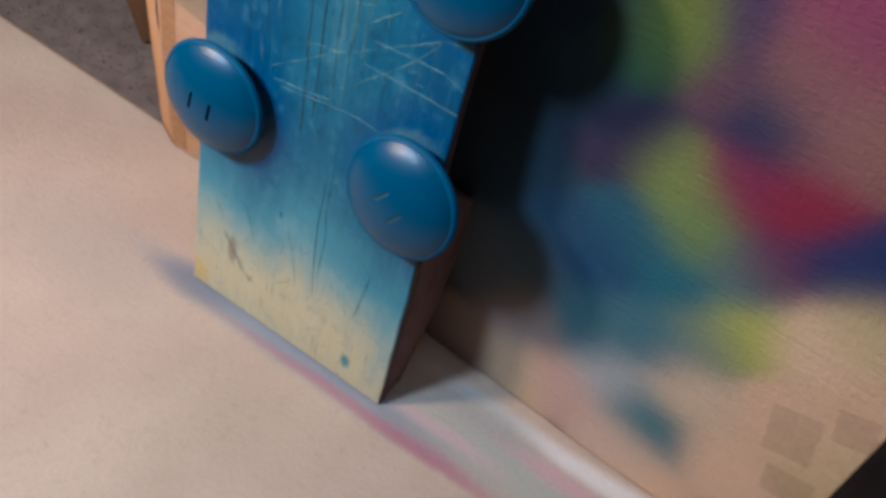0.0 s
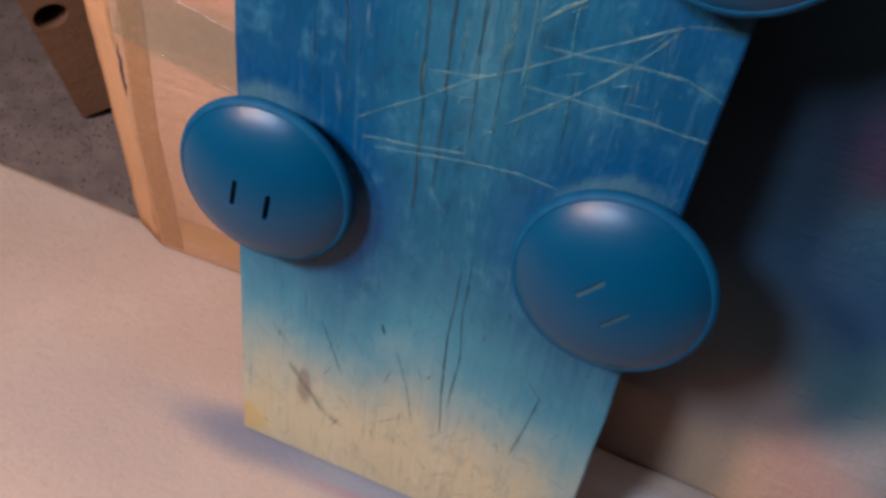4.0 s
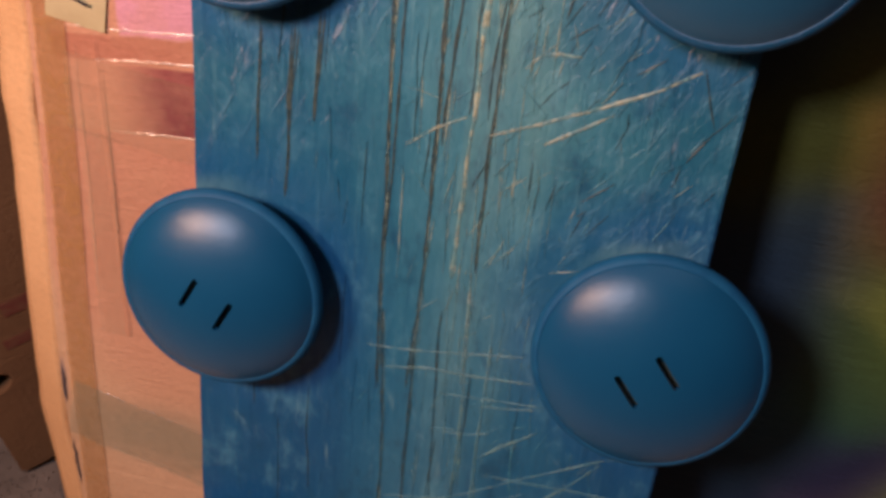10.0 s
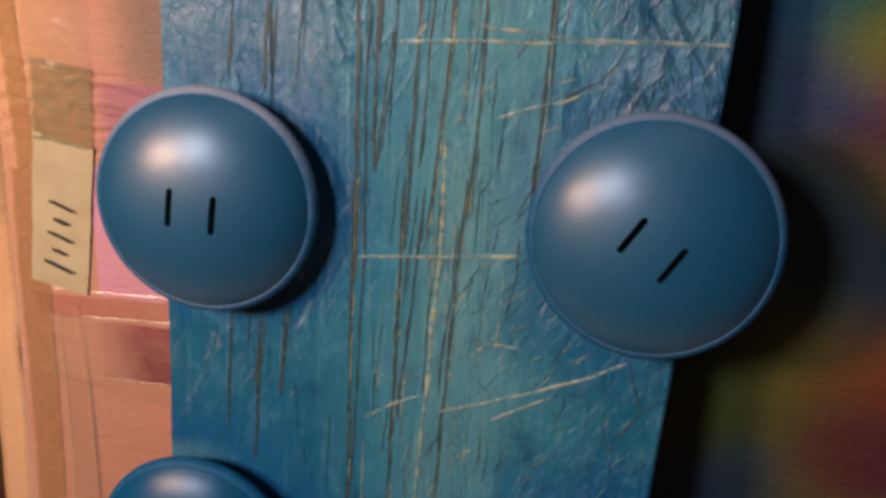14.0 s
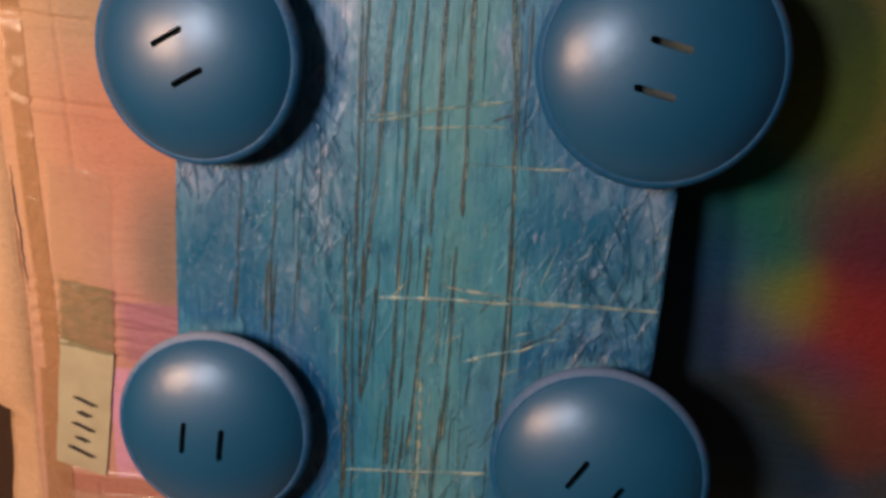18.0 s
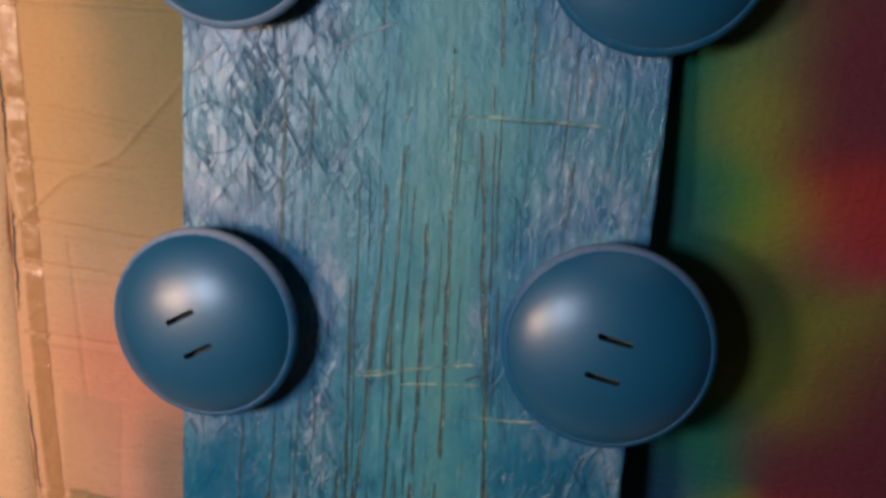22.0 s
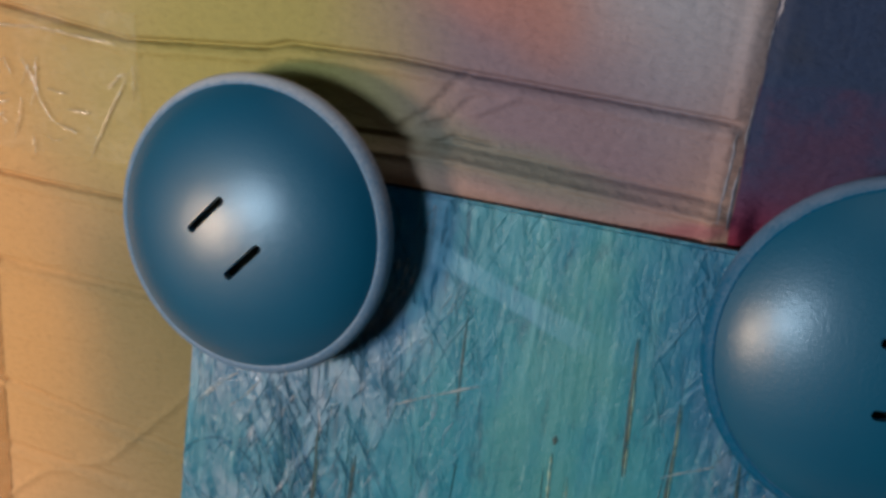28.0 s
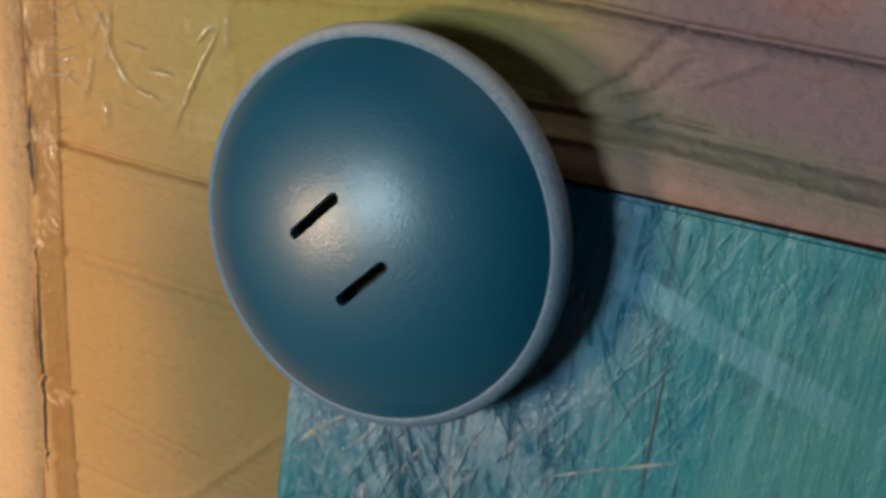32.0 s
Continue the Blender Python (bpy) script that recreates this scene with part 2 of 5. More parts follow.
    # pale lilac patches, part glaze, mostly painted lamp sheen, broken by the strokes beneath
    breaks = n.math("MULTIPLY", n.span(slant, 0.36, 0.58), n.math("MULTIPLY", n.span(mottle, 0.36, 0.60), n.math("SUBTRACT", 1.0, n.math("MULTIPLY", n.math("MAXIMUM", left_cut, curl), 0.85))))
    for gx, gz, rx, rz, strength in ((-0.074, 0.684, 0.024, 0.022, 0.6), (-0.072, 0.735, 0.026, 0.022, 0.45), (-0.029, 0.637, 0.0065, 0.034, 0.75), (-0.040, 0.745, 0.018, 0.020, 0.6), (0.030, 0.629, 0.005, 0.014, 0.55), (0.068, 0.690, 0.022, 0.026, 0.5), (0.060, 0.735, 0.014, 0.030, 0.45), (-0.082, 0.578, 0.010, 0.010, 0.6), (-0.045, 0.530, 0.012, 0.030, 0.3), (0.086, 0.580, 0.006, 0.016, 0.5), (0.062, 0.590, 0.012, 0.008, 0.4), (-0.032, 0.575, 0.008, 0.020, 0.45)):
        d = n.vec("LENGTH", n.vec("MULTIPLY", n.vec("SUBTRACT", n.coords, (gx, 0.0, gz)), (1 / rx, 0.0, 1 / rz)), (0, 0, 0))
        d = n.math("ADD", d, n.math("MULTIPLY", n.math("SUBTRACT", scuff, 0.5), 1.2))
        body = n.mix(n.math("MULTIPLY", n.span(d, 0.5, 1.25, strength, 0.0), breaks), body, (0.30, 0.32, 0.37))
    # one broad pale knife stroke near the top
    sweep = n.axes(n.vec("SUBTRACT", turned_coords(-20), (-0.2675, 0.0, 0.7231)))
    along = n.span(n.math("ABSOLUTE", sweep[0]), 0.012, 0.030, 1.0, 0.0)
    across = n.span(n.math("ADD", n.math("ABSOLUTE", sweep[2]), n.math("MULTIPLY", n.math("SUBTRACT", scuff, 0.5), 0.003)), 0.0022, 0.0034, 1.0, 0.0)
    body = n.mix(n.math("MULTIPLY", n.math("MULTIPLY", along, across), n.span(streak, 0.25, 0.7, 0.2, 0.55)), body, (0.17, 0.34, 0.44))
    cream = n.mix(streak, (0.56, 0.48, 0.25), (0.62, 0.56, 0.37))
    cream = n.mix(n.span(broad, 0.46, 0.64, 0.0, 0.55), cream, (0.34, 0.42, 0.38))
    cream = n.mix(n.math("MULTIPLY", n.span(mottle, 0.48, 0.32), 0.65), cream, (0.26, 0.31, 0.24))
    cream = n.mix(n.math("MULTIPLY", n.span(hair, 0.46, 0.30), 0.45), cream, (0.30, 0.33, 0.25))
    cream = n.mix(n.math("MULTIPLY", n.span(slant, 0.55, 0.7), 0.4), cream, (0.70, 0.64, 0.45))
    cream = n.mix(n.math("MULTIPLY", n.math("MULTIPLY", up_cut, n.span(scuff, 0.5, 0.64)), 0.4), cream, (0.16, 0.19, 0.15))
    pale_up = n.math("SUBTRACT", high, n.math("MULTIPLY", middle, 0.022))
    pale_up = n.math("ADD", pale_up, n.math("MULTIPLY", n.math("SUBTRACT", scuff, 0.5), 0.03))
    body = n.mix(n.span(pale_up, 0.07, 0.165), n.mix(streak, (0.05, 0.25, 0.35), (0.14, 0.34, 0.37)), body)
    c = n.mix(n.span(pale_up, 0.015, 0.105), cream, body)
    for bx, bz, rx, rz, colour, strength in ((0.057, 0.020, 0.0045, 0.008, (0.02, 0.20, 0.24), 0.85), (-0.055, 0.056, 0.004, 0.015, (0.22, 0.17, 0.13), 0.7), (-0.088, 0.012, 0.012, 0.012, (0.62, 0.42, 0.10), 0.6)):
        d = n.vec("MULTIPLY", n.vec("SUBTRACT", n.coords, (bx, 0.0, bz)), (1 / rx, 0.0, 1 / rz))
        d = n.math("ADD", n.vec("LENGTH", d, (0, 0, 0)), n.math("MULTIPLY", n.math("SUBTRACT", scuff, 0.5), 1.6))
        c = n.mix(n.span(d, 0.5, 1.3, strength, 0.0), c, colour)
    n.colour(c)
    n.rough(n.math("SUBTRACT", n.span(scuff, 0.3, 0.75, 0.34, 0.54), n.math("MULTIPLY", upright, 0.10)))
    n.put(n.bsdf.inputs["Specular IOR Level"], n.math("ADD", n.math("MULTIPLY", upright, 0.28), 0.4))
    a = n.bump(grain, 0.6, 0.0006)
    a = n.bump(hair, 0.5, 0.0007, a)
    a = n.bump(n.math("MULTIPLY", n.math("SUBTRACT", right_cut, n.math("ADD", left_cut, curl)), edge_busy), 0.85, 0.0010, a)
    a = n.bump(slant, 0.6, 0.0010, a)
    a = n.bump(mottle, 0.65, 0.0012, a)
    a = n.bump(n.math("MULTIPLY", skin, n.span(mottle, 0.35, 0.62)), 0.30, 0.0008, a)
    n.bump(scuff, 0.35, 0.0014, a)
    return n.mat


def dome_paint(name, low, high, rough, gloss, coat):
    n = Nodes(name, 0.5)
    fine = n.noise(1500.0, 3, 0.65)
    soft = n.noise(40.0, 4, 0.55)
    n.colour(n.mix(soft, low, high))
    n.rough(n.span(fine, 0.3, 0.7, rough - 0.04, rough + 0.04))
    n.bsdf.inputs["Specular IOR Level"].default_value = gloss
    n.bsdf.inputs["Coat Weight"].default_value = coat
    n.bsdf.inputs["Coat Roughness"].default_value = 0.23
    bumpy = n.bump(fine, 0.40, 0.0002)
    n.link(bumpy, n.bsdf.inputs["Coat Normal"])
    return n.mat


def plain(name, colour, rough=0.6, other=None, scale=60.0, bump=0.2, depth=0.0008):
    n = Nodes(name, rough)
    v = n.noise(scale, 5, 0.6)
    fine = n.noise(scale * 9, 3, 0.6)
    other = other or tuple(c * 0.72 for c in colour)
    n.colour(n.mix(n.span(v, 0.3, 0.72), colour, other))
    n.bump(n.math("ADD", v, n.math("MULTIPLY", fine, 0.5)), bump, depth)
    return n.mat


def cardboard(name, light, dark, blobs=(), warp=0.05, rough=0.72, flat=False, masked=(), drifts=()):
    """Kraft board with soft drifts of spray paint: each blob is (x, height, half width, half height, colour, strength)."""
    n = Nodes(name, rough)
    fibre = n.noise(260.0, 5, 0.65, (0.5, 0.5, 1.4))
    flute = n.noise(34.0, 4, 0.6, (0.25, 1.0, 3.0))
    cloud = n.noise(7.0, 3, 0.5)
    c = n.mix(n.span(cloud, 0.3, 0.7), light, dark)
    c = n.mix(n.math("MULTIPLY", n.span(fibre, 0.5, 0.75), 0.22), c, tuple(v * 0.6 for v in dark))
    if blobs:
        shift = n.vec("SUBTRACT", n.noise(11.0, 3, 0.5, colour=True), (0.5, 0.5, 0.5))
        p = n.vec("ADD", n.coords, n.vec("MULTIPLY", shift, (warp, warp, warp)))
        keep = (1.0, 1.0, 0.0) if flat else (1.0, 0.0, 1.0)
        for bx, bz, rx, rz, colour, strength in blobs:
            at = (bx, bz, 0.0) if flat else (bx, 0.0, bz)
            d = n.vec("MULTIPLY", n.vec("SUBTRACT", p, at), (1 / rx, keep[1] / rz, keep[2] / rz))
            c = n.mix(n.span(n.vec("LENGTH", d, (0, 0, 0)), 0.25, 1.35, strength, 0.0), c, colour)
    if drifts:
        # overlapping airbrush spots that melt into each other
        q = n.vec("MULTIPLY", n.vec("ADD", n.coords, n.vec("MULTIPLY", n.vec("SUBTRACT", n.noise(14.0, 3, 0.5, colour=True), (0.5, 0.5, 0.5)), (0.016, 0.0, 0.020))), (1.0, 0.0, 1.0))
        total, weight = None, 0.02
        for bx, bz, reach, colour in drifts:
            w = n.span(n.vec("DISTANCE", q, (bx, 0.0, bz)), 0.0, 1.9 * reach, 1.0, 0.0)
            w = n.math("POWER", w, 2.6)
            tint = n.scaled(colour, w)
            total = n.vec("ADD", total, tint) if total else n.vec("ADD", tint, (0.0008, 0.0007, 0.0007))
            weight = n.math("ADD", w, weight)
        total = n.scaled(total, n.math("DIVIDE", 1.0, weight))
        c = n.mix(n.span(n.axes()[0], 0.040, 0.050), c, total)
    if masked:
        # paint sprayed against tape edges: crisp above and below, soft or crisp at the sides
        x, y, z = n.axes(n.vec("ADD", n.coords, n.vec("MULTIPLY", n.vec("SUBTRACT", n.noise(60.0, 3, 0.5, colour=True), (0.5, 0.5, 0.5)), (0.003, 0.0, 0.003))))
        z = n.math("SUBTRACT", z, n.math("MULTIPLY", x, 0.08))
        worn = n.span(n.noise(55.0, 5, 0.65), 0.3, 0.62, 0.68, 1.0)
        for x0, x1, left, right, z0, z1, fade, colour, strength in masked:
            k = n.math("MULTIPLY", n.span(x, x0, x0 + left, 0.0, strength), n.span(x, x1 - right, x1, 1.0, 0.0))
            lean = 0.04 * (x0 + x1)
            k = n.math("MULTIPLY", k, n.math("MULTIPLY", n.span(z, z0 - lean, z0 + fade - lean), n.span(z, z1 - 0.0015 - lean, z1 - lean, 1.0, 0.0)))
            c = n.mix(n.math("MULTIPLY", k, worn), c, colour)
    tooth = n.noise(800.0, 4, 0.7, (0.5, 0.5, 1.0))
    c = n.mix(n.span(tooth, 0.50, 0.30, 0.0, 0.10 if flat else 0.22), c, n.vec("MULTIPLY", c, (0.45, 0.43, 0.42)))
    c = n.mix(n.span(tooth, 0.52, 0.74, 0.0, 0.10 if flat else 0.22), c, n.vec("MULTIPLY", c, (1.45, 1.42, 1.40)))
    speck = n.noise(420.0, 2, 0.5)
    c = n.mix(n.math("MULTIPLY", n.span(speck, 0.6, 0.75), 0.08), c, (0.03, 0.03, 0.04))
    n.colour(c)
    n.bsdf.inputs["Specular IOR Level"].default_value = 0.2
    ribs = n.noise(240.0, 2, 0.5, (0.05, 0.05, 1.0))
    pulp = n.noise(620.0, 4, 0.6, (0.6, 0.6, 1.0))
    a = n.bump(n.math("ADD", n.math("MULTIPLY", fibre, 0.8), flute), 0.6, 0.0012)
    a = n.bump(pulp, 0.75, 0.0007, a)
    weave = n.noise(300.0, 2, 0.5, (1.0, 1.0, 0.06))
    a = n.bump(weave, 0.35, 0.0006, a)
    n.bump(ribs, 0.32, 0.0007, a)
    return n.mat


# airbrushed colours of the box front
GREEN = (0.005, 0.087, 0.049)
RED = (0.083, 0.029, 0.018)
RED_B = (0.204, 0.014, 0.012)
OLIVE = (0.101, 0.083, 0.016)
OLIVE_B = (0.178, 0.192, 0.014)
OLIVE_C = (0.128, 0.135, 0.011)
GREEN_B = (0.015, 0.121, 0.015)
WINE = (0.163, 0.017, 0.039)
DARK_PURPLE = (0.060, 0.032, 0.066)
DARK_OLIVE = (0.031, 0.033, 0.017)
DARK_OLIVE_B = (0.070, 0.070, 0.010)
DARK_BLUE = (0.018, 0.040, 0.072)
DARK_OLIVE_C = (0.056, 0.070, 0.010)
DARK_RED = (0.079, 0.013, 0.020)
BLUE = (0.036, 0.046, 0.098)
DARK_BLUE_B = (0.022, 0.040, 0.058)
DARK_BLUE_C = (0.014, 0.030, 0.058)
GREEN_C = (0.082, 0.126, 0.028)
BLUE_B = (0.012, 0.050, 0.115)
RED_C = (0.175, 0.027, 0.015)
# soft spots of spray: x, height, reach and colour
DRIFT_FOOT = [
    (0.280, 0.000, 0.036, (0.700, 0.470, 0.290)), (0.115, 0.020, 0.036, (0.300, 0.220, 0.170)), (0.248, 0.029, 0.036, (0.620, 0.450, 0.330)), (0.160, 0.030, 0.036, (0.600, 0.430, 0.260)),
    (0.195, 0.046, 0.036, (0.560, 0.360, 0.290)), (0.259, 0.067, 0.035, (0.030, 0.150, 0.180)), (0.311, 0.072, 0.036, (0.720, 0.480, 0.300)), (0.152, 0.078, 0.036, (0.260, 0.210, 0.180)),
    (0.225, 0.082, 0.036, (0.400, 0.400, 0.380)), (0.115, 0.110, 0.036, (0.100, 0.115, 0.125)), (0.273, 0.112, 0.036, (0.620, 0.460, 0.300)),
]
DRIFT_SHIN = [
    (0.200, 0.116, 0.036, (0.060, 0.145, 0.175)), (0.360, 0.120, 0.036, (0.600, 0.420, 0.220)), (0.329, 0.134, 0.036, (0.700, 0.460, 0.280)), (0.140, 0.134, 0.036, (0.070, 0.110, 0.135)),
    (0.235, 0.136, 0.035, (0.070, 0.165, 0.200)), (0.264, 0.163, 0.030, (0.220, 0.260, 0.160)), (0.182, 0.168, 0.035, (0.020, 0.065, 0.140)), (0.147, 0.172, 0.033, (0.024, 0.064, 0.110)),
    (0.356, 0.177, 0.036, (0.660, 0.430, 0.250)), (0.282, 0.183, 0.028, (0.420, 0.420, 0.070)), (0.231, 0.187, 0.033, (0.030, 0.130, 0.165)), (0.314, 0.199, 0.033, (0.720, 0.490, 0.300)),
]
DRIFT_LOW = [
    (0.115, 0.200, 0.036, (0.020, 0.045, 0.070)), (0.198, 0.201, 0.032, (0.030, 0.100, 0.140)), (0.102, 0.208, 0.036, (0.014, 0.034, 0.050)), (0.263, 0.214, 0.027, (0.100, 0.160, 0.150)),
    (0.329, 0.228, 0.030, (0.550, 0.420, 0.200)), (0.228, 0.228, 0.031, (0.150, 0.210, 0.070)), (0.274, 0.233, 0.027, (0.120, 0.035, 0.085)), (0.299, 0.248, 0.025, (0.022, 0.035, 0.110)),
    (0.207, 0.252, 0.029, (0.200, 0.240, 0.055)), (0.172, 0.262, 0.036, (0.036, 0.028, 0.060)), (0.316, 0.262, 0.031, (0.022, 0.035, 0.110)), (0.237, 0.269, 0.029, (0.180, 0.030, 0.070)),
]
DRIFT_KNEE = [
    (0.115, 0.270, 0.036, (0.012, 0.026, 0.045)), (0.266, 0.277, 0.032, (0.215, 0.018, 0.045)), (0.134, 0.285, 0.030, (0.022, 0.060, 0.070)), (0.237, 0.307, 0.031, (0.022, 0.030, 0.075)),
    (0.159, 0.314, 0.029, (0.045, 0.100, 0.045)), (0.203, 0.318, 0.028, (0.110, 0.055, 0.070)), (0.271, 0.325, 0.035, (0.240, 0.110, 0.095)), (0.125, 0.330, 0.036, (0.012, 0.026, 0.045)),
    (0.176, 0.336, 0.025, (0.160, 0.200, 0.035)), (0.238, 0.344, 0.029, (0.200, 0.095, 0.085)), (0.201, 0.349, 0.027, (0.065, 0.038, 0.080)), (0.250, 0.369, 0.036, (0.210, 0.045, 0.090)),
]
DRIFT_WAIST = [
    (0.161, 0.332, 0.032, GREEN_C), (0.130, 0.339, 0.036, DARK_BLUE_C), (0.160, 0.344, 0.031, OLIVE_C), (0.124, 0.366, 0.026, DARK_BLUE_B), (0.142, 0.371, 0.018, DARK_OLIVE),
    (0.149, 0.379, 0.016, OLIVE), (0.132, 0.380, 0.019, DARK_BLUE_B), (0.156, 0.386, 0.017, RED), (0.164, 0.393, 0.021, DARK_RED), (0.121, 0.404, 0.032, DARK_OLIVE_B),
    (0.153, 0.409, 0.025, RED), (0.137, 0.414, 0.025, DARK_OLIVE_B), (0.155, 0.433, 0.028, RED_C), (0.140, 0.439, 0.028, OLIVE_C), (0.114, 0.454, 0.034, DARK_OLIVE),
    (0.094, 0.461, 0.036, DARK_BLUE_C), (0.144, 0.463, 0.027, DARK_BLUE_B), (0.136, 0.474, 0.021, DARK_OLIVE), (0.130, 0.484, 0.022, DARK_BLUE_C), (0.136, 0.499, 0.022, DARK_OLIVE),
    (0.167, 0.503, 0.018, RED), (0.153, 0.504, 0.015, OLIVE),
]
DRIFT_MIDDLE = [
    (0.147, 0.512, 0.016, RED), (0.172, 0.513, 0.020, RED_C), (0.156, 0.517, 0.016, DARK_PURPLE), (0.133, 0.529, 0.018, BLUE), (0.115, 0.531, 0.022, DARK_BLUE_B),
    (0.123, 0.537, 0.015, BLUE), (0.167, 0.540, 0.029, RED_B), (0.150, 0.542, 0.019, RED_C), (0.136, 0.542, 0.015, OLIVE_B), (0.138, 0.551, 0.015, OLIVE_C),
    (0.127, 0.553, 0.015, GREEN_C), (0.117, 0.559, 0.017, BLUE_B), (0.130, 0.564, 0.016, GREEN), (0.107, 0.571, 0.021, DARK_BLUE), (0.159, 0.576, 0.024, DARK_RED),
    (0.148, 0.581, 0.020, DARK_RED), (0.136, 0.582, 0.022, GREEN), (0.113, 0.582, 0.025, GREEN), (0.175, 0.591, 0.031, DARK_RED), (0.154, 0.608, 0.027, OLIVE_C),
    (0.169, 0.617, 0.020, RED), (0.140, 0.624, 0.030, DARK_OLIVE_C), (0.180, 0.624, 0.026, DARK_RED),
]
DRIFT_HIGH = [
    (0.162, 0.633, 0.026, OLIVE_C), (0.132, 0.650, 0.028, DARK_OLIVE), (0.146, 0.654, 0.023, DARK_OLIVE_C), (0.105, 0.667, 0.023, GREEN), (0.157, 0.667, 0.021, WINE),
    (0.135, 0.675, 0.025, OLIVE_B), (0.104, 0.677, 0.017, DARK_BLUE), (0.162, 0.678, 0.021, RED_B), (0.124, 0.682, 0.020, GREEN_B), (0.109, 0.685, 0.018, GREEN),
    (0.156, 0.688, 0.024, RED_B), (0.106, 0.708, 0.026, GREEN), (0.121, 0.710, 0.021, OLIVE_C), (0.146, 0.712, 0.022, DARK_RED), (0.130, 0.717, 0.020, OLIVE_B),
    (0.161, 0.724, 0.026, DARK_RED), (0.144, 0.730, 0.023, DARK_RED), (0.100, 0.735, 0.034, GREEN), (0.125, 0.735, 0.020, GREEN_C), (0.128, 0.745, 0.019, GREEN_C),
    (0.152, 0.747, 0.027, DARK_RED),
]
DRIFT_TOP = [
    (0.133, 0.757, 0.024, RED), (0.132, 0.784, 0.036, DARK_OLIVE), (0.136, 0.805, 0.036, DARK_RED),
]
SPRAY_UPPER = [
    (0.0, 0.82, 0.075, 0.055, (0.19, 0.135, 0.165), 0.92), (-0.016, 0.868, 0.055, 0.034, (0.50, 0.20, 0.10), 0.9), (0.032, 0.865, 0.03, 0.05, (0.32, 0.31, 0.34), 0.85), (-0.012, 0.797, 0.03, 0.008, (0.16, 0.18, 0.12), 0.6),
    (-0.02, 0.842, 0.03, 0.015, (0.38, 0.16, 0.12), 0.7), (0.036, 0.789, 0.016, 0.003, (0.24, 0.03, 0.07), 0.55),
]
SPRAY_LEFT = [
    (-0.14, 0.40, 0.07, 0.24, (0.56, 0.24, 0.14), 0.75), (-0.095, 0.33, 0.035, 0.05, (0.52, 0.17, 0.13), 0.8), (-0.209, 0.205, 0.003, 0.016, (0.05, 0.06, 0.12), 0.8), (-0.213, 0.150, 0.003, 0.018, (0.05, 0.06, 0.12), 0.8), (-0.15, 0.18, 0.06, 0.03, (0.28, 0.27, 0.18), 0.5),
    (-0.12, 0.575, 0.055, 0.045, (0.52, 0.19, 0.095), 0.8), (-0.125, 0.49, 0.03, 0.03, (0.42, 0.16, 0.14), 0.6), (-0.105, 0.53, 0.022, 0.035, (0.17, 0.13, 0.09), 0.75),
]
SPRAY_GLOW_LEFT_HIGH = [
    (-0.105, 0.71, 0.070, 0.09, (0.14, 0.130, 0.045), 0.88), (-0.085, 0.82, 0.055, 0.05, (0.31, 0.27, 0.06), 0.85), (-0.14, 0.80, 0.05, 0.04, (0.36, 0.27, 0.08), 0.7),
    # orange at x -0.175 is the warm lamp's glow put into the colour
    (-0.15, 0.68, 0.055, 0.09, (0.34, 0.22, 0.10), 0.6), (-0.175, 0.74, 0.04, 0.12, (0.55, 0.28, 0.085), 0.8), (-0.175, 0.55, 0.03, 0.12, (0.66, 0.33, 0.13), 0.6), (-0.16, 0.32, 0.04, 0.05, (0.45, 0.26, 0.14), 0.5),
]
MASKED = [
    (-0.158, -0.060, 0.034, 0.001, 0.3630, 0.3955, 0.002, (0.19, 0.012, 0.036), 0.97), (-0.182, -0.060, 0.004, 0.001, 0.3945, 0.4070, 0.002, (0.40, 0.13, 0.075), 0.7),
    (-0.149, -0.060, 0.002, 0.001, 0.4070, 0.470, 0.002, (0.66, 0.29, 0.36), 0.9), (-0.143, -0.060, 0.010, 0.001, 0.470, 0.505, 0.006, (0.36, 0.14, 0.17), 0.7),
    (-0.205, -0.060, 0.010, 0.001, 0.200, 0.363, 0.10, (0.52, 0.21, 0.13), 0.5),
    (0.0447, 0.150, 0.0008, 0.05, 0.770, 0.830, 0.004, (0.17, 0.008, 0.028), 0.95), (0.0447, 0.135, 0.0008, 0.045, 0.788, 1.02, 0.024, (0.028, 0.040, 0.085), 0.97), (0.092, 0.150, 0.010, 0.035, 0.815, 1.02, 0.02, (0.15, 0.11, 0.02), 0.85),
]
KRAFT_LIGHT, KRAFT_DARK = (0.63, 0.385, 0.225), (0.52, 0.295, 0.155)

M_BOARD = board_paint()
M_DOME = dome_paint("dome_paint", (0.004, 0.060, 0.118), (0.006, 0.077, 0.140), 0.50, 0.56, 0.60)
# copy of the same paint for low domes, bluer light put into its colour
M_DOME_LOW = dome_paint("dome_paint_low_cast", (0.003, 0.056, 0.126), (0.005, 0.073, 0.149), 0.32, 0.36, 0.0)
M_RIM = plain("rim_blue", (0.006, 0.085, 0.175), 0.6, (0.004, 0.065, 0.145), 150, 0.3, 0.0004)


